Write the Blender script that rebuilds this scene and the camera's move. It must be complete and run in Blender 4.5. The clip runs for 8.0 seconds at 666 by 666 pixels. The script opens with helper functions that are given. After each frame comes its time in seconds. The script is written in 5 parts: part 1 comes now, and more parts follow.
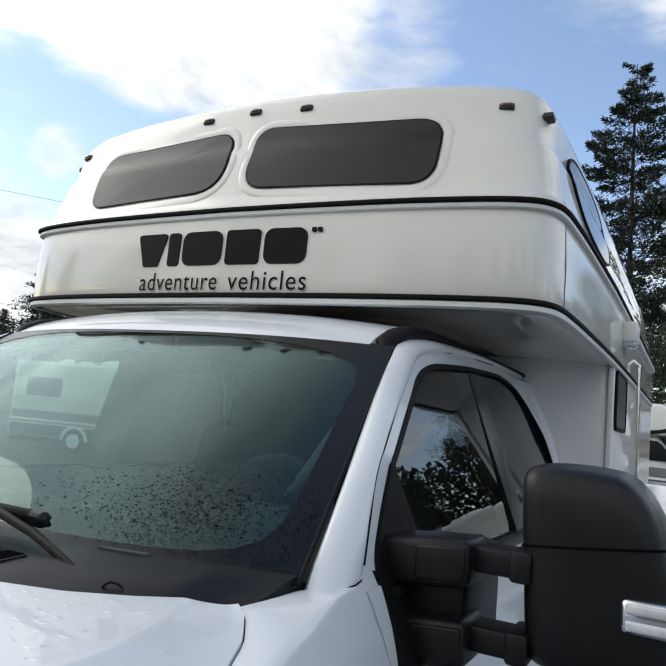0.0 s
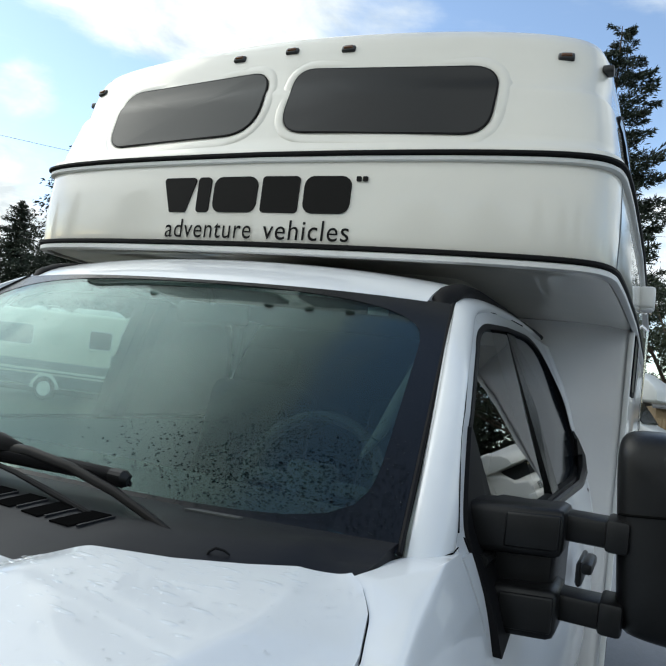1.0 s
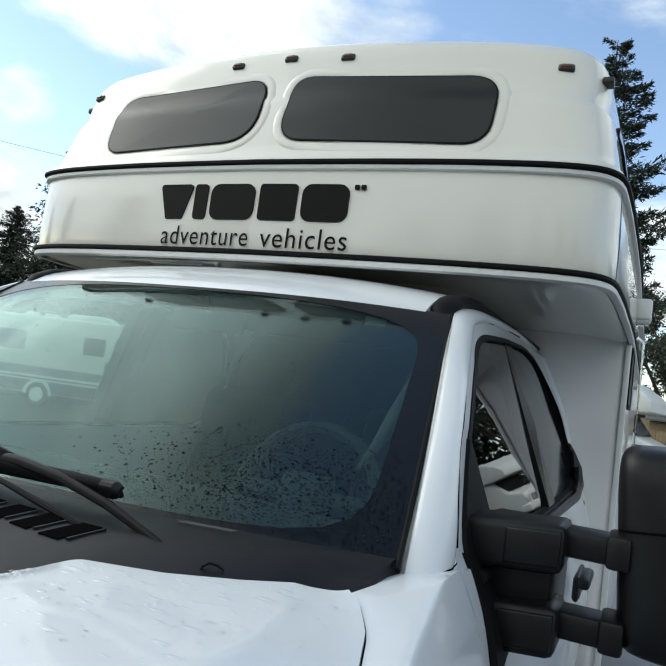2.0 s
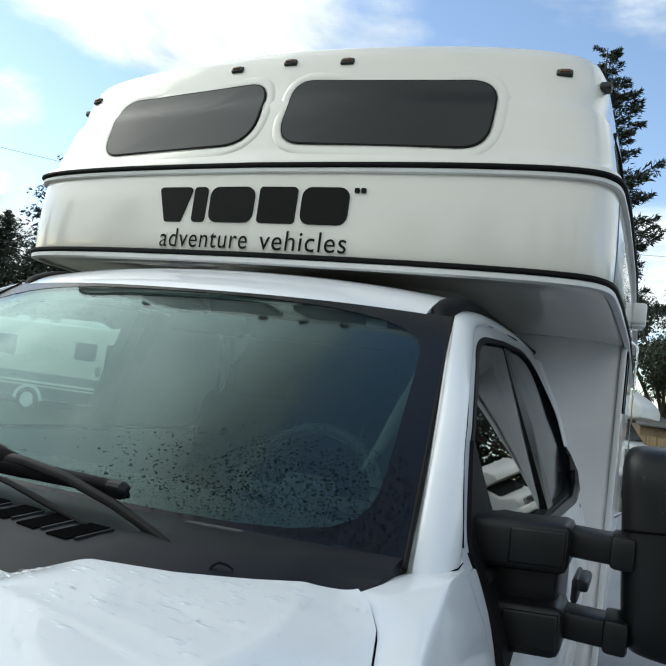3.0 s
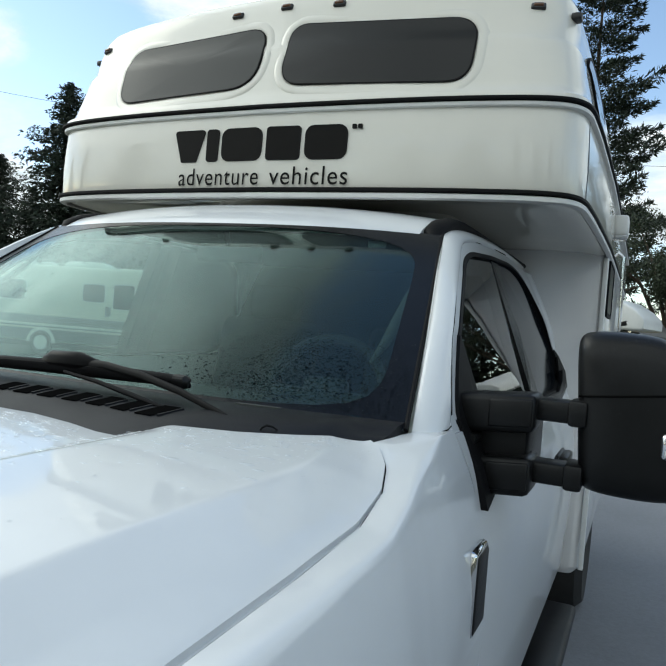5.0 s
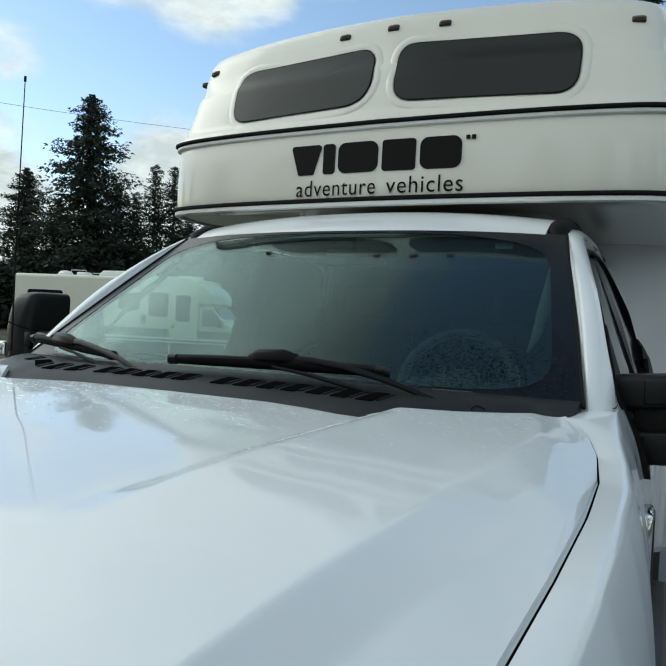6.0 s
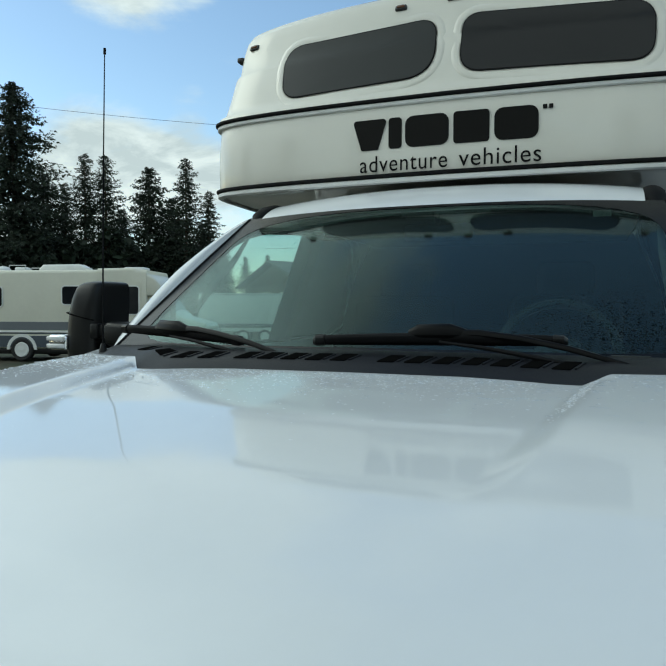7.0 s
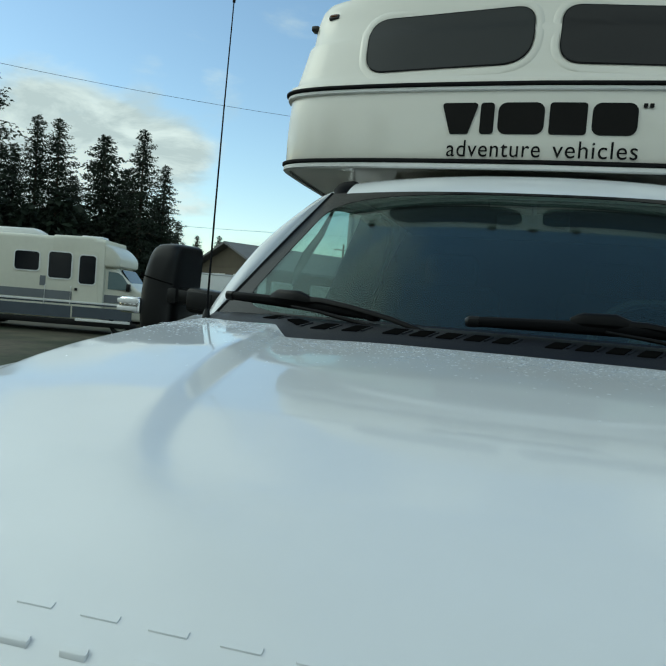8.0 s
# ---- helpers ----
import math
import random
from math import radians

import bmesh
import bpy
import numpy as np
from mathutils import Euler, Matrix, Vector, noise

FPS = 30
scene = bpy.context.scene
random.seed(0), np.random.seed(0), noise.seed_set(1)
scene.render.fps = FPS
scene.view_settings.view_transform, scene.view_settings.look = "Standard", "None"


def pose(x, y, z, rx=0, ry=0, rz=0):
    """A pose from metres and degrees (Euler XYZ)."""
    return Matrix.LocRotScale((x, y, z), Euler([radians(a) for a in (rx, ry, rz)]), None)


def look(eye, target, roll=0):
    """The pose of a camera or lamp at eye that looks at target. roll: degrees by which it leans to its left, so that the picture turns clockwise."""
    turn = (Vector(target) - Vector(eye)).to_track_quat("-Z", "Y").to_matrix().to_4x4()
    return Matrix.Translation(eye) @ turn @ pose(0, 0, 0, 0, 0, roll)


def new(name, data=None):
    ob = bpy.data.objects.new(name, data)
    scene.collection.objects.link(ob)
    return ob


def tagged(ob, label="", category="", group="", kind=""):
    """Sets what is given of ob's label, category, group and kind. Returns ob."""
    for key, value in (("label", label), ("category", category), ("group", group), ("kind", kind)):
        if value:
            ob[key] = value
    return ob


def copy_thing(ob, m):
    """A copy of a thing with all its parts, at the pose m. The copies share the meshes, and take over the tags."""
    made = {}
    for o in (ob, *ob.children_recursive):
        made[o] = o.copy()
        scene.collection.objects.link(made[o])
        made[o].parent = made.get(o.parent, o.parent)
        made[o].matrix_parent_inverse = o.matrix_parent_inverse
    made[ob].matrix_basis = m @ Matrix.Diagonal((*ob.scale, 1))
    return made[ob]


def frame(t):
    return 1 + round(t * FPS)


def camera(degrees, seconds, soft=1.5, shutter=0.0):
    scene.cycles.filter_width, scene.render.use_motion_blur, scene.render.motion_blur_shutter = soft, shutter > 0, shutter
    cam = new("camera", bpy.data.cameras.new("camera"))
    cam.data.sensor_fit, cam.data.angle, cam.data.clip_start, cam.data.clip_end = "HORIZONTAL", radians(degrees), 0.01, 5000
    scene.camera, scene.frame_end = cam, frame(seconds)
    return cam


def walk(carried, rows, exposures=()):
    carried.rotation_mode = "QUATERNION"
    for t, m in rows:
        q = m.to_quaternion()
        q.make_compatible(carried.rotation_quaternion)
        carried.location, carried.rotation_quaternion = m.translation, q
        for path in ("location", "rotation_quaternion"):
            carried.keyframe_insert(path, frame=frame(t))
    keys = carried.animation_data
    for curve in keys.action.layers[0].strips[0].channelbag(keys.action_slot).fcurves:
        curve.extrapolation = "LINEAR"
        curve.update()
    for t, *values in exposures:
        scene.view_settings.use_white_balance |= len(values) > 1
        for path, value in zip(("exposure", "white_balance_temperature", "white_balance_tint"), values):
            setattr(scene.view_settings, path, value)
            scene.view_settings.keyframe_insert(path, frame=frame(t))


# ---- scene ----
cam = camera(50.9, 8.0)
PATH = [
    (0, (1.388, -1.959, 1.738), (0.458, -0.206, 1.987), 5.4),
    (0.5, (1.248, -2.001, 1.737), (0.404, -0.195, 1.901), 3.8),
    (1, (1.168, -1.984, 1.724), (0.321, -0.176, 1.855), 7.0),
    (1.5, (1.155, -1.963, 1.727), (0.315, -0.154, 1.864), 7.7),
    (2.8, (1.142, -1.98, 1.72), (0.319, -0.166, 1.899), 7.2),
    (3, (1.135, -1.98, 1.716), (0.321, -0.162, 1.891), 7.6),
    (3.5, (1.128, -1.999, 1.713), (0.325, -0.177, 1.904), 7.6),
    (4, (1.109, -2.021, 1.707), (0.349, -0.179, 1.873), 8.2),
    (4.5, (1.184, -2.11, 1.694), (0.347, -0.299, 1.834), 6.7),
    (4.7, (1.254, -2.156, 1.68), (0.418, -0.339, 1.707), 5.7),
    (5.8, (1.078, -2.52, 1.653), (0.326, -0.667, 1.608), 2.0),
    (6, (1.004, -2.565, 1.637), (0.139, -0.762, 1.609), 2.8),
    (6.5, (0.781, -2.561, 1.624), (0.009, -0.716, 1.578), -0.3),
    (7, (0.508, -2.718, 1.601), (-0.19, -0.845, 1.535), 0.2),
    (7.5, (0.301, -2.869, 1.6), (-0.281, -0.956, 1.645), 2.9),
    (8, (0.03, -2.807, 1.551), (-0.514, -0.884, 1.459), 4.6),
]
# seconds, stops, kelvin, tint: the picture turns darker and greener on the way
EXPOSURES = [(0.0, 0.06, 6980, 9), (1.0, 0.19, 6880, 4), (4.5, 0.18, 6880, 2), (6.0, -0.15, 6840, -2), (6.5, -0.24, 6740, -4), (7.0, -0.24, 6640, -7), (8.0, -0.35, 6600, -11)]
walk(cam, [(t, look(eye, target, roll)) for t, eye, target, roll in PATH], EXPOSURES)

# banks of cloud: degrees to the right of +y, degrees up, reach in degrees, weight
CLOUDS = [(-39, 31, 12, 0.75), (-29, 31, 10, 0.65), (-47, 28, 8, 0.45), (-60, 8, 13, 0.85), (-52, 5, 9, 0.5), (-51, 18, 3, 0.4), (-32, 15.6, 2.5, 0.35), (-26, 15.4, 3, 0.35), (-38, 10, 7, 0.85), (-31, 8.5, 7, 0.85), (-36, 25, 7, 0.35), (-73, 18, 15, 0.7), (-44, 6, 7, 0.4), (1, 12, 8, 0.5), (-5, 34, 9, 0.22),
          # these lie out of view, added to light the truck and fill its reflections
          (36, 25, 34, 0.8), (95, 30, 50, 0.2), (180, 30, 80, 0.75), (-120, 35, 45, 0.5), (-62, 51, 30, 0.85), (-68, 34, 18, 0.75), (-25, 74, 26, -0.25), (15, 64, 26, -0.15), (-88, 42, 26, 0.8)]
SKY_GAIN, CLOUD_LIGHT, SKY_STRENGTH, SUN_POWER = (1.98, 1.92, 1.98), 9.0, 0.118, 0.40

# ---- world and sun ----
SUN_AZ, SUN_EL = -98.0, 36.0          # degrees to the right of +y, and above the horizon


def direction(az, el):
    a, e = radians(az), radians(el)
    return Vector((math.sin(a) * math.cos(e), math.cos(a) * math.cos(e), math.sin(e)))


world = bpy.data.worlds.new("world")
scene.world = world
world.use_nodes = True
wn, wl = world.node_tree.nodes, world.node_tree.links
wn.clear()


def wnode(kind, **values):
    n = wn.new(kind)
    for key, value in values.items():
        n.inputs[key].default_value = value
    return n


def wmath(op, a, b=None, clamp=False):
    n = wn.new("ShaderNodeMath")
    n.operation, n.use_clamp = op, clamp
    for k, v in enumerate((a, b)):
        if v is None:
            continue
        if isinstance(v, (int, float)):
            n.inputs[k].default_value = v
        else:
            wl.new(v, n.inputs[k])
    return n.outputs[0]


sky = wn.new("ShaderNodeTexSky")
sky.sky_type, sky.sun_disc = "NISHITA", False
sky.sun_elevation, sky.sun_rotation = radians(SUN_EL), radians(SUN_AZ)
sky.altitude, sky.air_density, sky.dust_density, sky.ozone_density = 50, 1.0, 0.4, 1.6
coord = wn.new("ShaderNodeTexCoord")
split = wn.new("ShaderNodeSeparateXYZ")
wl.new(coord.outputs["Generated"], split.inputs[0])
lift = wmath("ADD", wmath("MAXIMUM", split.outputs[2], 0.0), 0.22)
flat = wn.new("ShaderNodeCombineXYZ")
wl.new(wmath("DIVIDE", split.outputs[0], lift), flat.inputs[0])
wl.new(wmath("DIVIDE", split.outputs[1], lift), flat.inputs[1])
flat.inputs[2].default_value = 3.7
puffs = wnode("ShaderNodeTexNoise", Scale=1.5, Detail=8.0, Roughness=0.60, Distortion=0.25)
wl.new(flat.outputs[0], puffs.inputs["Vector"])
streaks = wnode("ShaderNodeTexNoise", Scale=3.2, Detail=5.0, Roughness=0.6)
stretch = wn.new("ShaderNodeMapping")
stretch.inputs["Scale"].default_value = (1.0, 1.0, 6.0)
wl.new(coord.outputs["Generated"], stretch.inputs["Vector"])
wl.new(stretch.outputs[0], streaks.inputs["Vector"])
# banks of cloud: direction, reach in degrees, weight
amount = wmath("MULTIPLY", wmath("SUBTRACT", puffs.outputs["Fac"], 0.56), 2.5)
amount = wmath("ADD", amount, wmath("MULTIPLY", wmath("SUBTRACT", streaks.outputs["Fac"], 0.5), 0.9))
for az, el, reach, weight in CLOUDS:
    d = direction(az, el)
    dot = wn.new("ShaderNodeVectorMath")
    dot.operation = "DOT_PRODUCT"
    wl.new(coord.outputs["Generated"], dot.inputs[0])
    dot.inputs[1].default_value = d
    near = wn.new("ShaderNodeMapRange")
    near.interpolation_type = "SMOOTHSTEP"
    near.inputs["From Min"].default_value = math.cos(radians(reach))
    near.inputs["From Max"].default_value = math.cos(radians(reach * 0.25))
    wl.new(dot.outputs["Value"], near.inputs["Value"])
    amount = wmath("ADD", amount, wmath("MULTIPLY", near.outputs[0], weight))
cover = wn.new("ShaderNodeMapRange")
cover.interpolation_type = "SMOOTHSTEP"
cover.inputs["From Min"].default_value = 0.0
cover.inputs["From Max"].default_value = 0.68
wl.new(amount, cover.inputs["Value"])
billow = wnode("ShaderNodeTexNoise", Scale=3.4, Detail=6.0, Roughness=0.62, Distortion=0.4)
wl.new(flat.outputs[0], billow.inputs["Vector"])
depth = wn.new("ShaderNodeMapRange")
depth.inputs["From Min"].default_value = 0.39
depth.inputs["From Max"].default_value = 0.57
wl.new(billow.outputs["Fac"], depth.inputs["Value"])
cloud = wn.new("ShaderNodeMix")
cloud.data_type = "RGBA"
cloud.inputs[6].default_value = (0.66, 0.73, 0.82, 1)
cloud.inputs[7].default_value = (0.94, 1.0, 1.09, 1)
wl.new(depth.outputs[0], cloud.inputs[0])
clear = wn.new("ShaderNodeVectorMath")
clear.operation = "MULTIPLY"
clear.inputs[1].default_value = SKY_GAIN
wl.new(sky.outputs[0], clear.inputs[0])
white = wn.new("ShaderNodeVectorMath")
white.operation = "SCALE"
# thick cloud is greyer where one looks up at its base
base = wn.new("ShaderNodeMapRange")
base.interpolation_type = "SMOOTHSTEP"
base.inputs["From Min"].default_value, base.inputs["From Max"].default_value = 0.80, 0.95
base.inputs["To Min"].default_value, base.inputs["To Max"].default_value = CLOUD_LIGHT, CLOUD_LIGHT * 0.5
wl.new(split.outputs[2], base.inputs["Value"])
# cloud glows towards the sun behind it
toward = wn.new("ShaderNodeVectorMath")
toward.operation = "DOT_PRODUCT"
wl.new(coord.outputs["Generated"], toward.inputs[0])
toward.inputs[1].default_value = direction(SUN_AZ, SUN_EL)
glow = wn.new("ShaderNodeMapRange")
glow.interpolation_type = "SMOOTHSTEP"
glow.inputs["From Min"].default_value, glow.inputs["From Max"].default_value = math.cos(radians(48)), math.cos(radians(12))
glow.inputs["To Min"].default_value, glow.inputs["To Max"].default_value = 1.0, 2.0
wl.new(toward.outputs["Value"], glow.inputs["Value"])
wl.new(wmath("MULTIPLY", base.outputs[0], glow.outputs[0]), white.inputs["Scale"])
wl.new(cloud.outputs[2], white.inputs[0])
mixed = wn.new("ShaderNodeMix")
mixed.data_type = "RGBA"
wl.new(cover.outputs[0], mixed.inputs[0])
wl.new(clear.outputs[0], mixed.inputs[6])
wl.new(white.outputs[0], mixed.inputs[7])
back = wnode("ShaderNodeBackground", Strength=SKY_STRENGTH)
wl.new(mixed.outputs[2], back.inputs["Color"])
out = wn.new("ShaderNodeOutputWorld")
wl.new(back.outputs[0], out.inputs["Surface"])

sun = new("sun", bpy.data.lights.new("sun", "SUN"))
sun.data.energy, sun.data.angle, sun.data.color = SUN_POWER, radians(30), (1.0, 0.95, 0.88)
sun.matrix_world = look(direction(SUN_AZ, SUN_EL) * 50, (0, 0, 0))

# ---- materials ----


def material(name, colour, rough=0.5, metal=0.0, coat=0.0, vary=0.06, scale=3.0, fine=60.0, bump=0.0, bump_scale=80.0, spec=0.5, coat_rough=0.03, random_tone=0.0):
    """A painted, moulded or natural surface: two scales of tone, uneven gloss and fine relief."""
    m = bpy.data.materials.new(name)
    m.use_nodes = True
    n, l = m.node_tree.nodes, m.node_tree.links
    b = n["Principled BSDF"]
    b.inputs["Roughness"].default_value, b.inputs["Metallic"].default_value = rough, metal
    b.inputs["Coat Weight"].default_value, b.inputs["Coat Roughness"].default_value = coat, coat_rough
    b.inputs["Specular IOR Level"].default_value = spec
    pos = n.new("ShaderNodeTexCoord")
    big = n.new("ShaderNodeTexNoise")
    big.inputs["Scale"].default_value, big.inputs["Detail"].default_value = scale, 5.0
    small = n.new("ShaderNodeTexNoise")
    small.inputs["Scale"].default_value, small.inputs["Detail"].default_value = fine, 3.0
    for t in (big, small):
        l.new(pos.outputs["Object"], t.inputs["Vector"])
    both = n.new("ShaderNodeMath")
    both.operation = "MULTIPLY_ADD"
    l.new(small.outputs["Fac"], both.inputs[0])
    both.inputs[1].default_value = 0.5
    l.new(big.outputs["Fac"], both.inputs[2])
    tone = n.new("ShaderNodeMapRange")
    tone.inputs["From Min"].default_value, tone.inputs["From Max"].default_value = 0.45, 1.05
    tone.inputs["To Min"].default_value, tone.inputs["To Max"].default_value = 1 - vary, 1 + vary
    l.new(both.outputs[0], tone.inputs["Value"])
    last = tone.outputs[0]
    if random_tone:
        info = n.new("ShaderNodeNewGeometry")
        per = n.new("ShaderNodeMapRange")
        per.inputs["To Min"].default_value, per.inputs["To Max"].default_value = 1 - random_tone, 1 + random_tone
        l.new(info.outputs["Random Per Island"], per.inputs["Value"])
        mul = n.new("ShaderNodeMath")
        mul.operation = "MULTIPLY"
        l.new(last, mul.inputs[0])
        l.new(per.outputs[0], mul.inputs[1])
        last = mul.outputs[0]
    col = n.new("ShaderNodeVectorMath")
    col.operation = "SCALE"
    col.inputs[0].default_value = colour
    l.new(last, col.inputs["Scale"])
    l.new(col.outputs[0], b.inputs["Base Color"])
    gloss = n.new("ShaderNodeMapRange")
    gloss.inputs["To Min"].default_value, gloss.inputs["To Max"].default_value = max(rough - 0.08, 0.02), min(rough + 0.08, 1.0)
    l.new(big.outputs["Fac"], gloss.inputs["Value"])
    l.new(gloss.outputs[0], b.inputs["Roughness"])
    if bump:
        grain = n.new("ShaderNodeTexNoise")
        grain.inputs["Scale"].default_value, grain.inputs["Detail"].default_value = bump_scale, 4.0
        l.new(pos.outputs["Object"], grain.inputs["Vector"])
        bp = n.new("ShaderNodeBump")
        bp.inputs["Strength"].default_value, bp.inputs["Distance"].default_value = bump, 0.004
        l.new(grain.outputs["Fac"], bp.inputs["Height"])
        l.new(bp.outputs[0], b.inputs["Normal"])
    return m


def glass(name, tint, ior=1.5, haze=0.0, dirt=0.0, gloss=(1, 1, 1)):
    """A thin pane: tinted see-through, with a mirror gloss that grows towards grazing."""
    m = bpy.data.materials.new(name)
    m.use_nodes = True
    n, l = m.node_tree.nodes, m.node_tree.links
    n.clear()
    clear_part = n.new("ShaderNodeBsdfTransparent")
    clear_part.inputs[0].default_value = (*tint, 1)
    shine = n.new("ShaderNodeBsdfGlossy")
    shine.inputs["Roughness"].default_value = haze
    shine.inputs[0].default_value = (*gloss, 1)
    # one face's gloss, the same from outside and inside: small head-on, rising steeply towards grazing
    facing = n.new("ShaderNodeLayerWeight")
    facing.inputs["Blend"].default_value = 0.5
    steep = n.new("ShaderNodeMath")
    steep.operation, steep.inputs[1].default_value = "POWER", 5.0
    l.new(facing.outputs["Facing"], steep.inputs[0])
    fres = n.new("ShaderNodeMapRange")
    head_on = ((ior - 1) / (ior + 1)) ** 2
    fres.inputs["To Min"].default_value, fres.inputs["To Max"].default_value = head_on, 0.95
    l.new(steep.outputs[0], fres.inputs["Value"])
    mix = n.new("ShaderNodeMixShader")
    l.new(fres.outputs[0], mix.inputs[0])
    l.new(clear_part.outputs[0], mix.inputs[1])
    l.new(shine.outputs[0], mix.inputs[2])
    last = mix.outputs[0]
    # pale teal film: dirt, with the cabin's hazy light painted in
    if dirt:
        film = n.new("ShaderNodeBsdfDiffuse")
        film.inputs[0].default_value = (0.36, 0.46, 0.45, 1)
        pos = n.new("ShaderNodeTexCoord")
        noise_tex = n.new("ShaderNodeTexNoise")
        noise_tex.inputs["Scale"].default_value, noise_tex.inputs["Detail"].default_value = 2.5, 6.0
        l.new(pos.outputs["Object"], noise_tex.inputs["Vector"])
        ramp = n.new("ShaderNodeMapRange")
        ramp.inputs["From Min"].default_value, ramp.inputs["From Max"].default_value = 0.3, 0.75
        ramp.inputs["To Min"].default_value, ramp.inputs["To Max"].default_value = dirt * 0.4, dirt * 1.5
        l.new(noise_tex.outputs["Fac"], ramp.inputs["Value"])
        over = n.new("ShaderNodeMixShader")
        l.new(ramp.outputs[0], over.inputs[0])
        l.new(last, over.inputs[1])
        l.new(film.outputs[0], over.inputs[2])
        last = over.outputs[0]
    o = n.new("ShaderNodeOutputMaterial")
    l.new(last, o.inputs["Surface"])
    return m


PAINT = material("truck_paint", (0.722, 0.745, 0.768), 0.36, coat=0.9, vary=0.02, scale=1.5, fine=25, coat_rough=0.05, spec=0.35)
GELCOAT = material("gelcoat", (0.76, 0.735, 0.66), 0.42, coat=1.0, vary=0.025, scale=1.2, fine=12, coat_rough=0.04)
WALL_GELCOAT = material("white_wall_gelcoat", (0.79, 0.785, 0.785), 0.40, coat=0.8, vary=0.025, scale=1.2, fine=12, coat_rough=0.03)
# the shell's gelcoat, lightened in place of light bounced up from the bonnet
SOFFIT = material("soffit_gelcoat", (0.82, 0.79, 0.72), 0.42, coat=1.0, vary=0.06, scale=2.0, fine=9)
RUBBER = material("black_rubber", (0.007, 0.007, 0.008), 0.6, vary=0.2, scale=8, spec=0.12)
WIPER = material("wiper_plastic", (0.004, 0.004, 0.0045), 0.34, spec=0.13, vary=0.2, scale=12, fine=90, bump=0.05, bump_scale=900)
MOULDING = material("white_moulding", (0.74, 0.74, 0.72), 0.4, vary=0.05, scale=6)
PLASTIC = material("textured_black_plastic", (0.008, 0.0083, 0.0088), 0.36, spec=0.27, vary=0.25, scale=9, fine=140, bump=0.08, bump_scale=1200)
COWL = material("cowl_plastic", (0.0075, 0.008, 0.0105), 0.45, spec=0.23, vary=0.2, scale=7, fine=90, bump=0.08, bump_scale=900)
GLOSS_BLACK = material("gloss_black_frit", (0.006, 0.0065, 0.007), 0.24, spec=0.3, vary=0.15, scale=5)
FRIT = material("ceramic_frit", (0.006, 0.0065, 0.007), 0.25, spec=0.26, vary=0.15, scale=5)
VENT = material("vent_shadow", (0.005, 0.005, 0.005), 0.9, vary=0.1, spec=0.0)
ACRYLIC = material("smoked_acrylic", (0.014, 0.0165, 0.0165), 0.34, vary=0.12, scale=3, fine=20, spec=0.42)
SMOKED = material("dark_smoked_acrylic", (0.0065, 0.0072, 0.008), 0.24, vary=0.15, scale=3, fine=20, spec=0.36)
SIDE_PANE = material("tinted_side_pane", (0.010, 0.012, 0.014), 0.07, spec=0.6, vary=0.1)
AMBER = material("amber_lens", (0.11, 0.038, 0.010), 0.25, coat=0.6, vary=0.15, scale=30)
LAMP_BASE = material("lamp_base", (0.02, 0.02, 0.02), 0.4, vary=0.1)
INK = material("vinyl_lettering", (0.009, 0.0085, 0.008), 0.5, vary=0.15, scale=10, spec=0.12)
CHROME = material("chrome", (0.75, 0.76, 0.78), 0.12, metal=1.0, vary=0.04)
CLEAR_LENS = material("clear_lens", (0.62, 0.63, 0.64), 0.1, coat=0.8, vary=0.1, scale=30)
TYRE = material("tyre", (0.02, 0.02, 0.02), 0.8, vary=0.2, scale=10, bump=0.3)
RIM = material("steel_rim", (0.45, 0.46, 0.47), 0.35, metal=0.8, vary=0.1)
CABIN = material("cabin_grey", (0.02, 0.021, 0.023), 0.7, vary=0.15, scale=5)
CABIN_LIGHT = material("cabin_headliner", (0.055, 0.06, 0.058), 0.8, vary=0.08, scale=6)
SEAT = material("seat_cloth", (0.018, 0.019, 0.021), 0.85, vary=0.15, scale=12)
WINDSHIELD = glass("windshield_glass", (0.70, 0.82, 0.79), 1.47, dirt=0.009, gloss=(0.80, 0.95, 0.93))
SIDE_GLASS = glass("side_glass", (0.76, 0.82, 0.80), 1.75)
CREAM = material("cream_fibreglass", (0.68, 0.67, 0.57), 0.4, coat=0.3, vary=0.05, scale=1.0, fine=9)
RV_WHITE = material("white_fibreglass", (0.74, 0.75, 0.73), 0.4, coat=0.3, vary=0.05, scale=1.0, fine=9)
STRIPE = material("grey_stripe", (0.15, 0.165, 0.18), 0.4, vary=0.08, scale=3)
STRIPE_DARK = material("dark_stripe", (0.065, 0.08, 0.10), 0.4, vary=0.08, scale=3)
RV_GLASS = material("dark_tinted_glass", (0.008, 0.010, 0.013), 0.06, spec=0.25, vary=0.1)
PALE_GLASS = material("pale_cab_glass", (0.16, 0.22, 0.23), 0.06, coat=0.8, vary=0.1)
METAL = material("aluminium", (0.6, 0.61, 0.62), 0.4, metal=0.7, vary=0.1)
BARK = material("bark", (0.07, 0.05, 0.035), 0.9, vary=0.3, scale=4, bump=0.5, bump_scale=30)
NEEDLES = material("needles", (0.012, 0.023, 0.011), 0.7, vary=0.35, scale=0.8, fine=6, random_tone=0.45)
LEAVES = material("leaves", (0.022, 0.034, 0.013), 0.6, vary=0.35, scale=0.8, fine=6, random_tone=0.5)
WOOD = material("weathered_wood", (0.22, 0.16, 0.09), 0.8, vary=0.25, scale=6, fine=70, bump=0.4)
SIDING = material("house_siding", (0.10, 0.085, 0.06), 0.8, vary=0.12, scale=2)
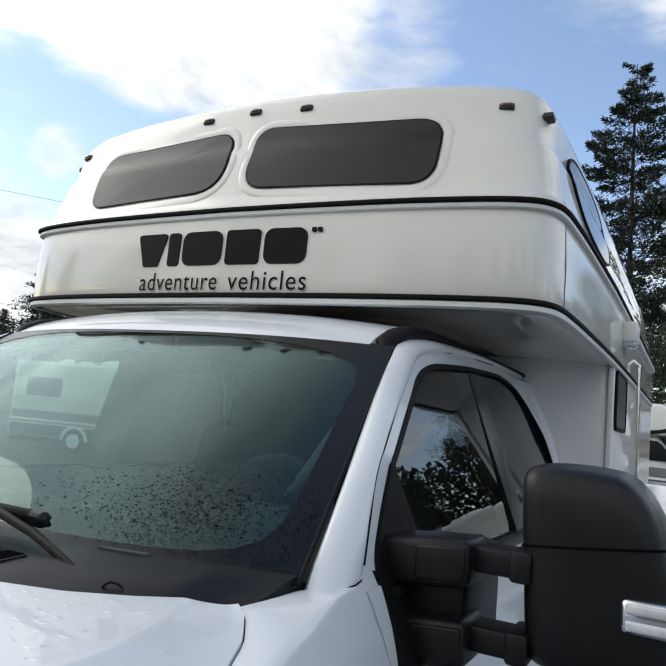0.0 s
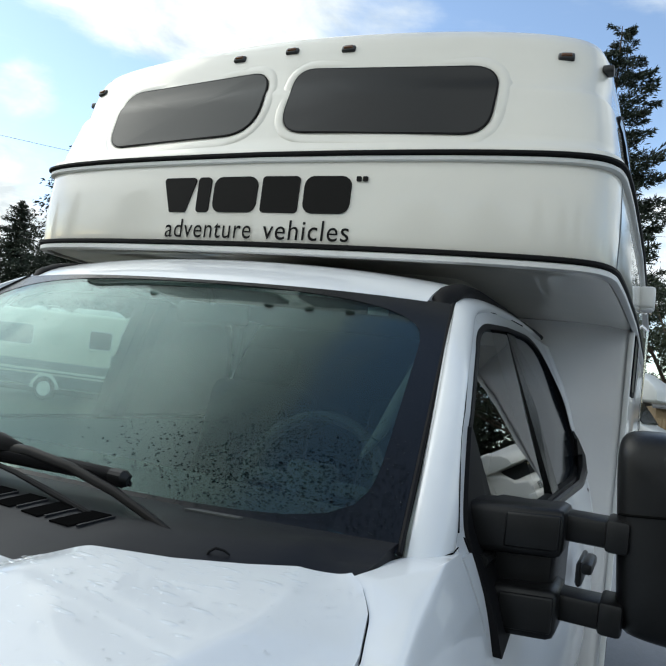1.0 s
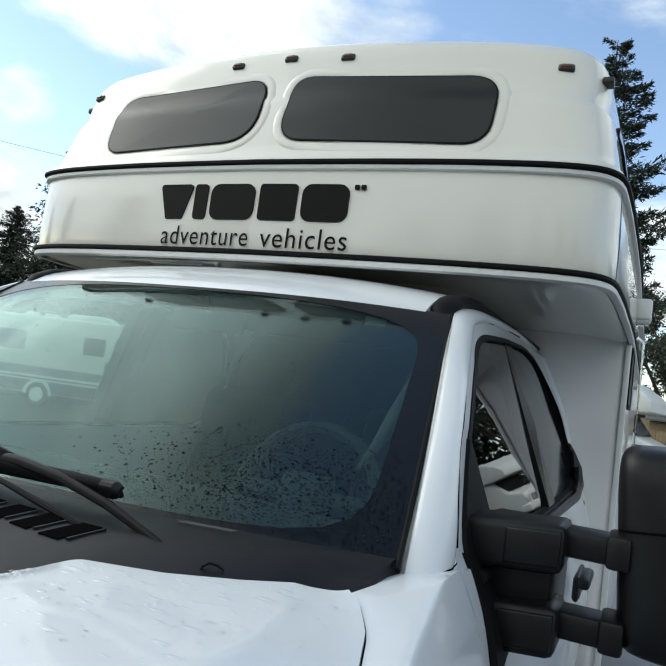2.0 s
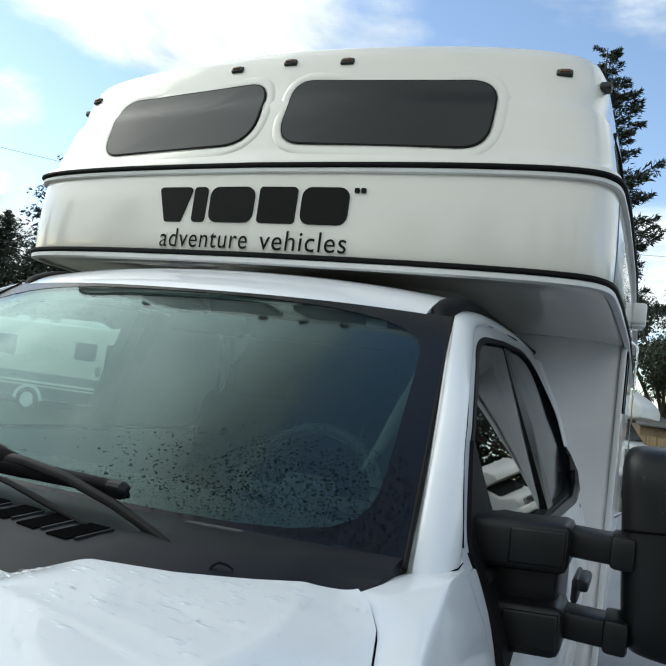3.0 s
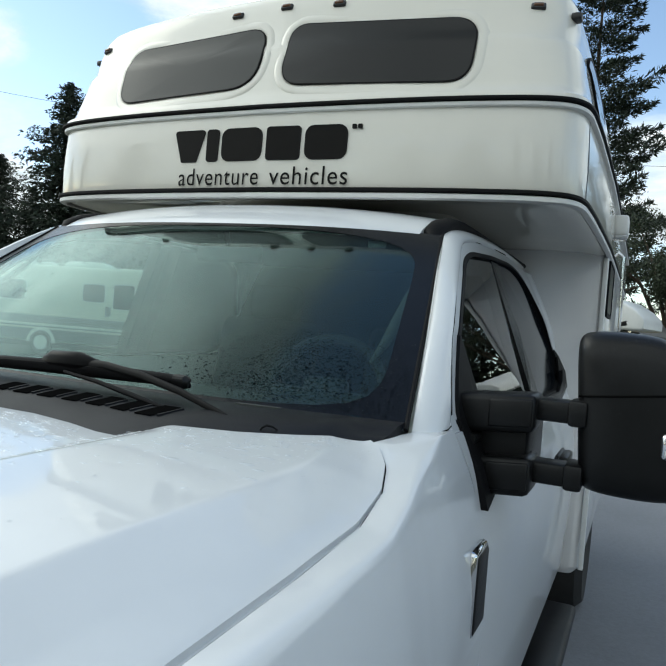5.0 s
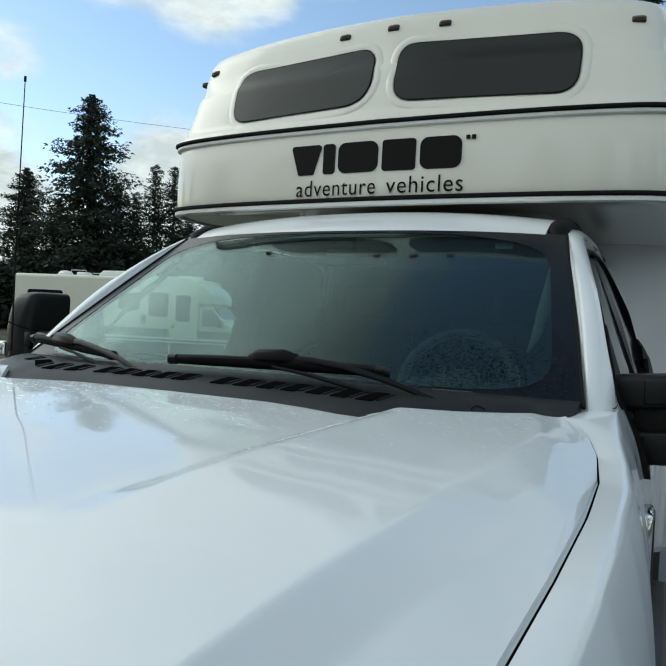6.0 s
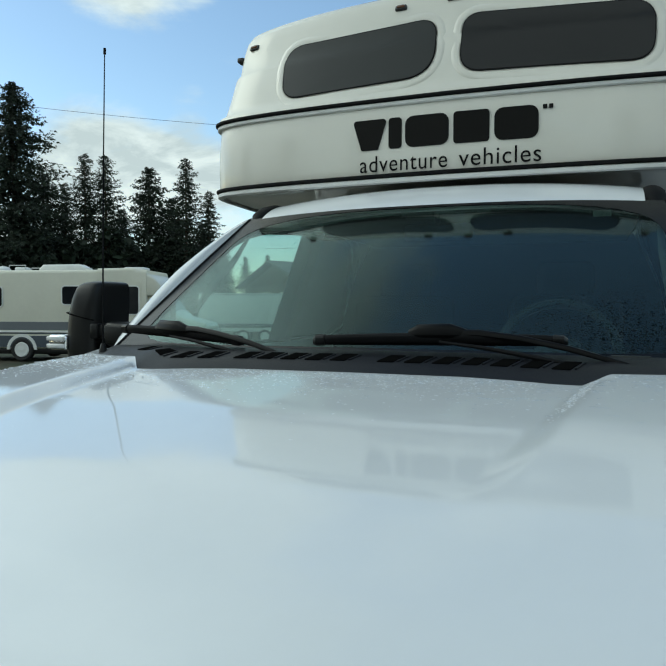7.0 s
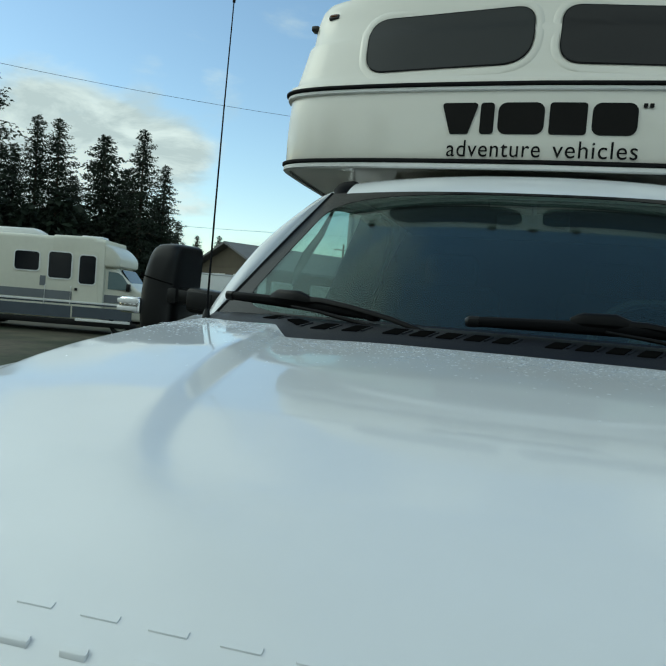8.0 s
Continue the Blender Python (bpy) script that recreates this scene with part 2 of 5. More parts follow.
SHINGLE = material("roof_shingle", (0.17, 0.175, 0.18), 0.9, vary=0.15, scale=3, bump=0.3)
BLIND = material("window_blind", (0.55, 0.55, 0.5), 0.6, vary=0.08)
WIRE = material("wire", (0.03, 0.03, 0.03), 0.6)
# grey tint stands for the dark surroundings that a real bead bends into view
BEAD = glass("windscreen_bead", (0.48, 0.52, 0.54), 1.33, gloss=(0.30, 0.33, 0.35))
FILM = glass("water_bead", (0.98, 0.99, 1.0), 1.5)
DROP = material("water_drop", (1.0, 1.0, 1.0), 0.02, vary=0.0)
DROP.node_tree.nodes["Principled BSDF"].inputs["Transmission Weight"].default_value = 1.0
DROP.node_tree.nodes["Principled BSDF"].inputs["IOR"].default_value = 1.33


def ground_material():
    m = material("worn_grass", (0.06, 0.06, 0.03), 0.95, vary=0.6, scale=0.9, fine=6, bump=0.6, bump_scale=12)
    n, l = m.node_tree.nodes, m.node_tree.links
    b = n["Principled BSDF"]
    pos = n.new("ShaderNodeTexCoord")
    patch = n.new("ShaderNodeTexNoise")
    patch.inputs["Scale"].default_value, patch.inputs["Detail"].default_value = 0.35, 6.0
    l.new(pos.outputs["Object"], patch.inputs["Vector"])
    ramp = n.new("ShaderNodeValToRGB")
    for at, colour in ((0.42, (0.024, 0.034, 0.013, 1)), (0.58, (0.082, 0.070, 0.046, 1))):
        e = ramp.color_ramp.elements[0 if at < 0.5 else 1]
        e.position, e.color = at, colour
    l.new(patch.outputs["Fac"], ramp.inputs[0])
    scaled = [k for k in n if k.bl_idname == "ShaderNodeVectorMath"][0]
    mult = n.new("ShaderNodeVectorMath")
    mult.operation = "SCALE"
    l.new(ramp.outputs[0], mult.inputs[0])
    tone = [k for k in n if k.bl_idname == "ShaderNodeMapRange"][0]
    l.new(tone.outputs[0], mult.inputs["Scale"])
    l.new(mult.outputs[0], b.inputs["Base Color"])
    return m


GRASS = ground_material()
ASPHALT = material("asphalt", (0.175, 0.182, 0.195), 0.7, vary=0.2, scale=0.7, fine=40, bump=0.4, bump_scale=90)

# ---- shape helpers ----


def smooth01(v):
    v = max(0.0, min(1.0, v))
    return v * v * (3 - 2 * v)


def mesh_of(verts, faces, smooth=40.0):
    me = bpy.data.meshes.new("mesh")
    me.from_pydata([tuple(v) for v in verts], [], faces)
    bm = bmesh.new()
    bm.from_mesh(me)
    bmesh.ops.recalc_face_normals(bm, faces=bm.faces)
    bm.to_mesh(me)
    bm.free()
    if smooth:
        me.polygons.foreach_set("use_smooth", [True] * len(me.polygons))
        me.set_sharp_from_angle(angle=radians(smooth))
    return me


def part(name, me, mat, parent=None, label=""):
    """Links a mesh (or a bmesh) as one object under a thing or a part."""
    if isinstance(me, bmesh.types.BMesh):
        bm, me = me, bpy.data.meshes.new(name)
        bm.to_mesh(me)
        bm.free()
        me.polygons.foreach_set("use_smooth", [True] * len(me.polygons))
        me.set_sharp_from_angle(angle=radians(40))
    me.name = name
    if not me.materials:
        me.materials.append(mat)
    ob = new(name, me)
    ob.parent = parent
    return tagged(ob, label)


def thing(name, at, label, category, group="", kind=""):
    ob = new(name)
    ob.location = at
    return tagged(ob, label, category, group, kind)


def loft(rows, ring=False, caps=False, smooth=40.0):
    """A skin through rows of points; ring closes each row; caps close the ends."""
    k = len(rows[0])
    verts = [p for row in rows for p in row]
    faces = []
    for i in range(len(rows) - 1):
        for j in range(k if ring else k - 1):
            a, b = i * k + j, i * k + (j + 1) % k
            faces.append((a, b, b + k, a + k))
    if caps:
        faces.append(tuple(range(k)))
        faces.append(tuple(range((len(rows) - 1) * k, len(rows) * k)))
    return mesh_of(verts, faces, smooth)


def thick(rows, away, smooth=40.0):
    """A plate: the skin through rows, and a second one shifted by away, closed round its edge."""
    away = Vector(away)
    r, k = len(rows), len(rows[0])
    verts = [Vector(p) for row in rows for p in row]
    n = len(verts)
    verts += [p + away for p in verts]
    faces = []
    for i in range(r - 1):
        for j in range(k - 1):
            a = i * k + j
            faces += [(a, a + 1, a + k + 1, a + k), (n + a, n + a + k, n + a + k + 1, n + a + 1)]
    edge = [j for j in range(k)] + [i * k + k - 1 for i in range(1, r)] + [(r - 1) * k + j for j in range(k - 2, -1, -1)] + [i * k for i in range(r - 2, 0, -1)]
    for a, b in zip(edge, edge[1:] + edge[:1]):
        faces.append((a, b, b + n, a + n))
    return mesh_of(verts, faces, smooth)


def block(x0, x1, y0, y1, z0, z1, bevel=0.01, steps=2):
    """A box with rounded edges."""
    bm = bmesh.new()
    bmesh.ops.create_cube(bm, size=1, matrix=Matrix.LocRotScale(((x0 + x1) / 2, (y0 + y1) / 2, (z0 + z1) / 2), None, (abs(x1 - x0), abs(y1 - y0), abs(z1 - z0))))
    if bevel:
        bmesh.ops.bevel(bm, geom=bm.edges[:], offset=bevel, segments=steps, affect="EDGES", profile=0.5)
    me = bpy.data.meshes.new("block")
    bm.to_mesh(me)
    bm.free()
    me.polygons.foreach_set("use_smooth", [True] * len(me.polygons))
    me.set_sharp_from_angle(angle=radians(50))
    return me


def moved(me, m):
    me.transform(m)
    return me


def joined(*meshes):
    """Several meshes of one piece in one mesh."""
    verts, faces = [], []
    for me in meshes:
        n = len(verts)
        verts += [tuple(v.co) for v in me.vertices]
        faces += [tuple(i + n for i in p.vertices) for p in me.polygons]
    me = bpy.data.meshes.new("joined")
    me.from_pydata(verts, [], faces)
    me.polygons.foreach_set("use_smooth", [True] * len(me.polygons))
    me.set_sharp_from_angle(angle=radians(40))
    return me


def tube(points, radius, sides=10, flat=1.0):
    """A tube along points; radius is a number or one for each point; flat squeezes it in height."""
    pts = [Vector(p) for p in points]
    radii = radius if isinstance(radius, (list, tuple)) else [radius] * len(pts)
    rows = []
    for i, p in enumerate(pts):
        along = (pts[min(i + 1, len(pts) - 1)] - pts[max(i - 1, 0)]).normalized()
        side = along.cross(Vector((0, 0, 1)))
        side = side.normalized() if side.length > 1e-3 else Vector((1, 0, 0))
        up = side.cross(along)
        rows.append([p + radii[i] * (math.cos(a) * side + flat * math.sin(a) * up) for a in (2 * math.pi * j / sides for j in range(sides))])
    return loft(rows, ring=True, caps=True)


def chaikin(pts, times=3, closed=False):
    for _ in range(times):
        res = []
        n = len(pts)
        for i in range(n if closed else n - 1):
            a, b = Vector(pts[i]), Vector(pts[(i + 1) % n])
            res += [a * 0.75 + b * 0.25, a * 0.25 + b * 0.75]
        if not closed:
            res = [Vector(pts[0])] + res + [Vector(pts[-1])]
        pts = res
    return pts


def rounded(x0, x1, z0, z1, r, steps=8):
    """A rectangle with round corners, as pairs."""
    res = []
    for cx, cz, a0 in ((x1 - r, z1 - r, 0), (x0 + r, z1 - r, 90), (x0 + r, z0 + r, 180), (x1 - r, z0 + r, 270)):
        for k in range(steps + 1):
            a = radians(a0 + 90 * k / steps)
            res.append((cx + r * math.cos(a), cz + r * math.sin(a)))
    return res


def corners(points, steps=8):
    """A polygon of (u, v, radius) with each corner rounded by its radius."""
    res, n = [], len(points)
    for i in range(n):
        p = Vector(points[i][:2])
        a, b = Vector(points[i - 1][:2]) - p, Vector(points[(i + 1) % n][:2]) - p
        a, b = p + a.normalized() * points[i][2], p + b.normalized() * points[i][2]
        for k in range(steps + 1):
            t = k / steps
            q = a.lerp(p, t).lerp(p.lerp(b, t), t)
            res.append((q.x, q.y))
    return res


def pane(outline, surface, proud, deep=0.004, rings=5):
    """A pane with rounded outline laid on a surface (u, v) -> place; proud: metres off it along -y or the given way."""
    cu = sum(p[0] for p in outline) / len(outline)
    cv = sum(p[1] for p in outline) / len(outline)
    k = len(outline)
    verts, faces = [surface(cu, cv, proud)], []
    for r in range(1, rings + 1):
        s = r / rings
        verts += [surface(cu + (u - cu) * s, cv + (v - cv) * s, proud) for u, v in outline]
    verts += [surface(u, v, proud - deep) for u, v in outline]
    for j in range(k):
        faces.append((0, 1 + j, 1 + (j + 1) % k))
        for r in range(rings):
            a, b = 1 + r * k + j, 1 + r * k + (j + 1) % k
            faces.append((a, a + k, b + k, b))
    return mesh_of(verts, faces, 50)


def ring_strip(inner, outer, surface, proud, deep):
    """A frame between two outlines with the same number of points, with a face and two edges."""
    rows = [[surface(u, v, proud - deep) for u, v in inner], [surface(u, v, proud) for u, v in inner],
            [surface(u, v, proud) for u, v in outer], [surface(u, v, proud - deep) for u, v in outer]]
    return loft(rows, ring=True)


def grown(outline, d):
    """An outline pushed outwards by d."""
    res, n = [], len(outline)
    area = sum(outline[i][0] * outline[(i + 1) % n][1] - outline[(i + 1) % n][0] * outline[i][1] for i in range(n))
    for i in range(n):
        a, b = Vector(outline[i - 1]), Vector(outline[(i + 1) % n])
        t = (b - a).normalized()
        nrm = Vector((t.y, -t.x)) * (1 if area > 0 else -1)
        res.append((outline[i][0] + nrm.x * d, outline[i][1] + nrm.y * d))
    return res


def lerp_table(table, v):
    """Smooth value from rows (key, value...)."""
    keys = [r[0] for r in table]
    return [float(np.interp(v, keys, [r[c] for r in table])) for c in range(1, len(table[0]))]


def flip(me):
    """The mirror image of a mesh across the truck's middle plane."""
    res = me.copy()
    res.transform(Matrix.Scale(-1, 4, (1, 0, 0)))
    res.flip_normals()
    return res


# ---- the ground ----
GROUND = 0.0
ground_rows = []
for i in range(41):
    r = 400 * (i / 40 - 0.5) * abs(i / 40 - 0.5) * 4
    row = []
    for j in range(41):
        q = 400 * (j / 40 - 0.5) * abs(j / 40 - 0.5) * 4
        bumpy = 0.05 * noise.noise(Vector((q * 0.15, r * 0.15, 0)))
        row.append((q * 5, r * 5, GROUND - 0.03 + (bumpy if max(abs(q), abs(r)) > 6 else 0)))
    ground_rows.append(row)
part("ground", loft(ground_rows), GRASS)
slab = []
for i in range(41):
    y = -9.0 + 0.6 * i
    slab.append([(x + 0.18 * noise.noise(Vector((x, y * 0.7, 3.1))) * (1 if k in (0, 20) else 0), y, 0.012) for k, x in enumerate([-1.9 + 0.72 * q for q in range(21)])])
part("pavement", thick(slab, (0, 0, -0.03), 30), ASPHALT)
tagged(bpy.data.objects["pavement"], "grey worn asphalt under the truck", "pavement", kind="structure")
tagged(bpy.data.objects["ground"], "worn grass and dirt yard with bare patches", "ground", kind="structure")

# ---- the camper truck ----
truck = thing("camper_truck", (0, 0, 0), "white pickup truck with a cream camper body over its cab", "camper truck")

# plan of the camper's front: half outline from the middle to the side
FRONT = [(0.0, -0.170), (0.30, -0.163), (0.60, -0.147), (0.80, -0.124), (0.905, -0.104), (0.985, -0.074), (1.026, -0.022), (1.040, 0.05), (1.043, 0.10), (1.048, 0.20), (1.053, 0.34)]
HALF = 1.070
REAR = 4.1
half_line = chaikin([Vector((x, y)) for x, y in FRONT], 3)


def front_y(x):
    """The front face of the camper at x."""
    return float(np.interp(abs(x), [p.x for p in half_line], [p.y for p in half_line]))


def plan(side_in, front_in, rear=REAR):
    """The closed outline of the camper, drawn in by side_in at the sides and front_in at the front."""
    k = (HALF - side_in) / HALF
    right = [(p.x * k, p.y + front_in * (1 - max(0, min(1, (p.y - 0.0) / 0.34)) * 0.4)) for p in half_line]
    w = HALF - side_in
    right += [(w - 0.009, 0.7), (w - 0.002, 1.1), (w, 1.6), (w, 2.4), (w, 3.2), (w, rear - 0.14), (w - 0.02, rear - 0.06), (w - 0.07, rear - 0.01), (w - 0.16, rear)]
    left = [(-x, y) for x, y in reversed(right[1:])]
    return right + left


shell = part("camper_shell", block(-0.9, 0.9, 0.30, 3.9, 2.50, 2.52, 0), SOFFIT, truck, "cream fibreglass camper body reaching over the cab")


def on_front(x, z, proud):
    return Vector((x, front_y(x) - 0.0 - proud, z))


# lower band, between the two black trims
levels = [(2.085, 0.020, 0.020), (2.10, 0.004, 0.004), (2.118, 0.0, 0.0), (2.20, 0.0, -0.004), (2.28, 0.002, -0.002), (2.372, 0.006, 0.004), (2.39, 0.008, 0.010)]
rows = [[(x, y, z) for x, y in plan(s, f)] for z, s, f in levels]
part("front_band", loft(rows, ring=True), GELCOAT, shell)
# joint between the moulded front and the flat side panel
for sign in (-1, 1):
    part("panel_joint", tube([(sign * 1.0405, 0.070, 2.112), (sign * 1.0405, 0.070, 2.24), (sign * 1.034, 0.070, 2.362)], 0.0035, 6), STRIPE, shell)
# bead mouldings and black trims
for z0, z1, s0, mat, name in ((2.382, 2.3945, -0.014, RUBBER, "black_trim"), (2.364, 2.380, -0.007, MOULDING, "white_bead"), (2.099, 2.1125, -0.012, RUBBER, "black_trim"), (2.078, 2.097, -0.007, MOULDING, "white_bead")):
    prof = [(z0, 0.012), (z0, s0 + 0.004), (z0 + 0.003, s0), (z1 - 0.003, s0), (z1, s0 + 0.004), (z1, 0.012)]
    part(name, loft([[(x, y, z) for x, y in plan(s, s)] for z, s in prof], ring=True), mat, shell)

# upper cap, leaning in and rounded over
CAP = [(2.396, -0.004, -0.004), (2.410, -0.002, 0.0), (2.425, 0.016, 0.018), (2.45, 0.022, 0.026), (2.50, 0.032, 0.040), (2.585, 0.047, 0.062), (2.597, 0.052, 0.067), (2.610, 0.062, 0.076),
       (2.68, 0.066, 0.094), (2.72, 0.071, 0.106), (2.752, 0.078, 0.116), (2.778, 0.090, 0.132), (2.795, 0.114, 0.160), (2.805, 0.165, 0.22), (2.810, 0.42, 0.44)]
CROWN = 0.048


def crown(x, z):
    return (z - 2.40) / 0.40 * CROWN * (1 - min(1.0, abs(x)) ** 2)


cap_rows = [[(x, y, z + crown(x, z)) for x, y in plan(s, f)] for z, s, f in CAP]
top = [(x * 0.4, 1.9 + (y - 1.9) * 0.4, 2.81 + crown(x * 0.4, 2.8)) for x, y in plan(0.42, 0.44)]
cap_rows.append(top)
cap_rows.append([(x * 0.05, 1.9 + (y - 1.9) * 0.1, 2.812 + CROWN) for x, y in plan(0.42, 0.44)])
part("roof_cap", loft(cap_rows, ring=True), GELCOAT, shell)


def on_cap(x, z, proud):
    """The front of the upper cap."""
    c = CROWN * (1 - min(1.0, abs(x)) ** 2)
    z0 = (z + 2.40 * c / 0.40) / (1 + c / 0.40)
    s, f = lerp_table(CAP, z0)
    return Vector((x, front_y(x * HALF / (HALF - s)) + f - proud, z))


def on_side(y, z, proud):
    s, f = lerp_table(CAP, z)
    taper = float(np.interp(y, [0.05, 0.34, 0.70, 1.10], [0.030, 0.017, 0.009, 0.002]))
    return Vector((HALF - s - taper + proud, y, z))


# two smoked front windows, each with a rubber rim and a raised surround
for sign in (-1, 1):
    x0, x1 = sorted((sign * 0.052, sign * 0.680))
    line = []
    near, low = (0.036, 0.080) if sign > 0 else (0.058, 0.120)
    for u, v, r in ((0.692, 2.672, 0.085), (near + 0.006, 2.698, 0.065), (near, 2.472, low), (0.684, 2.450, 0.075)):
        line.append((sign * u, v, r))
    line = corners(line)
    # the pane at negative x is paler and rougher than the other
    win = part("front_window", pane(line, on_cap, 0.008, 0.012), SMOKED if sign > 0 else ACRYLIC, shell, "dark smoked acrylic window" if sign > 0 else "matt smoked acrylic window, paler than the other")
    part("window_rim", ring_strip(line, grown(line, 0.004), on_cap, 0.007, 0.012), RUBBER, win)
    # the shell is moulded up round the window
    lip = [[on_cap(u, v, d) for u, v in grown(line, g)] for g, d in ((0.003, -0.006), (0.006, 0.002), (0.012, 0.0035), (0.026, 0.0035), (0.034, 0.0015), (0.042, -0.003))]
    part("window_surround", loft(lip, ring=True, smooth=60), GELCOAT, win)

# clearance lights
for x, z in ((-0.867, 2.717), (-0.207, 2.766), (-0.003, 2.775), (0.200, 2.766), (0.860, 2.711)):
    p = on_cap(x, z, 0)
    tilt = pose(*p, -22, 0, -math.degrees(math.atan2(front_y(x + 0.03) - front_y(x - 0.03), 0.06)) * -1)
    base = part("clearance_light", moved(block(-0.023, 0.023, -0.009, 0.02, -0.011, 0.011, 0.005), tilt), LAMP_BASE, shell, "small amber marker lamp in a dark base")
    part("lens", moved(block(-0.016, 0.016, -0.014, 0.0, -0.005, 0.007, 0.004), tilt), AMBER, base)
for sign in (-1, 1):
    p = on_side(0.085, 2.70, 0)
    me = block(p.x - 0.02, p.x + 0.012, 0.062, 0.108, 2.689, 2.711, 0.006)
    part("clearance_light", me if sign > 0 else flip(me), LAMP_BASE, shell)
    line = chaikin([Vector(q) for q in ((0.40, 2.47), (1.12, 2.45), (1.12, 2.68), (0.24, 2.70))], 3, closed=True)
    line = [(p.x, p.y) for p in line]
    me = pane(line, on_side, 0.008, 0.008)
    win = part("side_window", me if sign > 0 else flip(me), SIDE_PANE, shell)
    me = ring_strip(line, grown(line, 0.009), on_side, 0.009, 0.012)
    part("window_rim", me if sign > 0 else flip(me), RUBBER, win)

# underside of the part over the cab, and the main body behind it
WALL_Y = 1.22
soffit_rows = []
for k, (s, dz) in enumerate(((0.0, 0.0), (0.03, -0.006), (0.10, 0.004), (0.25, 0.012), (0.5, 0.014))):
    soffit_rows.append([(x * (1 - s * 0.9), 0.7 + (y - 0.7) * (1 - s * 0.8), 2.088 + dz) for x, y in plan(0.016, 0.016, WALL_Y + 0.6)])
part("soffit", loft(soffit_rows, ring=True, caps=False), SOFFIT, shell)
part("soffit_panel", block(-0.60, 0.60, -0.02, WALL_Y, 2.1024, 2.125, 0.002), SOFFIT, shell)


def body_plan(w, y0, y1, r=0.05):
    return [(x, y) for x, y in rounded(-w, w, y0, y1, r, 4)]


rows = [[(x, y, z) for x, y in body_plan(1.060 - d, WALL_Y + d, REAR - d)] for z, d in ((2.10, 0.0), (1.6, 0.0), (1.1, 0.0), (0.62, 0.01), (0.58, 0.04))]
part("main_body", loft(rows, ring=True, caps=True), WALL_GELCOAT, shell, "white coach wall behind the cab")
for sign in (-1, 1):
    me = block(1.045, 1.068, WALL_Y - 0.006, WALL_Y + 0.026, 0.62, 2.075, 0.004)
    part("corner_trim", me if sign > 0 else flip(me), MOULDING, shell)
    line = rounded(1.36, 1.80, 1.83, 2.07, 0.04, 6)
    surf = lambda y, z, proud: Vector((1.060 + proud, y, z))
    me = pane(line, surf, 0.008, 0.01)
    win = part("side_window", me if sign > 0 else flip(me), ACRYLIC, shell)
    me = ring_strip(line, grown(line, 0.018), surf, 0.012, 0.012)
    part("window_rim", me if sign > 0 else flip(me), RUBBER, win)
lamp = part("porch_lamp", block(1.062, 1.130, 1.50, 1.66, 2.225, 2.325, 0.014), MOULDING, shell, "white porch lamp")
part("lens", block(1.070, 1.123, 1.512, 1.648, 2.212, 2.23, 0.005), CLEAR_LENS, lamp)
part("awning_rail", block(1.060, 1.085, 1.80, 3.9, 2.33, 2.36, 0.006), METAL, shell)
part("entry_rail", tube([(1.06, 2.16, 2.22), (1.10, 2.16, 2.19), (1.10, 2.16, 1.30), (1.06, 2.16, 1.27)], 0.011), CHROME, shell)

# lettering on the band: five plain slabs for the name, the words under it
slabs = [(-0.362, -0.232, 0.02), (-0.222, -0.172, 0.0), (-0.158, 0.005, 0.0), (0.022, 0.150, 0.0), (0.167, 0.318, 0.0)]
for x0, x1, slant in slabs:
    line = rounded(x0, x1, 2.204, 2.318, 0.012 if x1 - x0 < 0.15 else 0.03, 4)
    line = [(x + (0.5 * (x0 + x1) - x) * 0.45 * smooth01((2.318 - z) / 0.114), z) if slant else (x, z) for x, z in line]
    part("name_slab", pane(line, on_front, 0.0075, 0.006), INK, shell, "plain black vinyl slab of the maker's name")
for k in range(2):
    part("name_slab", pane(rounded(0.332 + 0.02 * k, 0.346 + 0.02 * k, 2.303, 2.317, 0.002, 2), on_front, 0.0075, 0.006), INK, shell)


def words(text, x0, x1, z0, height, bold):
    """Text as a mesh lying on the front band."""
    c = bpy.data.curves.new("words", "FONT")
    c.body, c.size, c.extrude, c.offset, c.fill_mode = text, 1.0, 0.0, bold, "FRONT"
    c.space_character = 1.08
    o = new("words", c)
    me = bpy.data.meshes.new_from_object(o.evaluated_get(bpy.context.evaluated_depsgraph_get()))
    bpy.data.objects.remove(o)
    xs = [v.co.x for v in me.vertices]
    lo, hi = min(xs), max(xs)
    for v in me.vertices:
        x = x0 + (v.co.x - lo) / (hi - lo) * (x1 - x0)
        v.co = on_front(x, z0 + v.co.y * height, 0.0055)
    return me


part("lettering", words("adventure", -0.336, 0.000, 2.122, 0.088, 0.001), INK, shell, "thin black lettering")
part("lettering", words("vehicles", 0.042, 0.328, 2.122, 0.088, 0.001), INK, shell, "thin black lettering")

# ---- bonnet ----
GAP = [(-2.42, 0.800, 1.190), (-2.36, 0.815, 1.225), (-2.25, 0.840, 1.272), (-2.10, 0.866, 1.312), (-1.95, 0.886, 1.345), (-1.78, 0.903, 1.373), (-1.55, 0.913, 1.392), (-1.36, 0.913, 1.405), (-1.24, 0.900, 1.425),
       (-1.16, 0.876, 1.448), (-1.12, 0.850, 1.464), (-1.104, 0.827, 1.474)]
MID = [(-2.46, 1.16), (-2.43, 1.23), (-2.38, 1.285), (-2.30, 1.330), (-2.20, 1.365), (-2.0, 1.405), (-1.7, 1.438), (-1.33, 1.464), (-1.05, 1.482)]
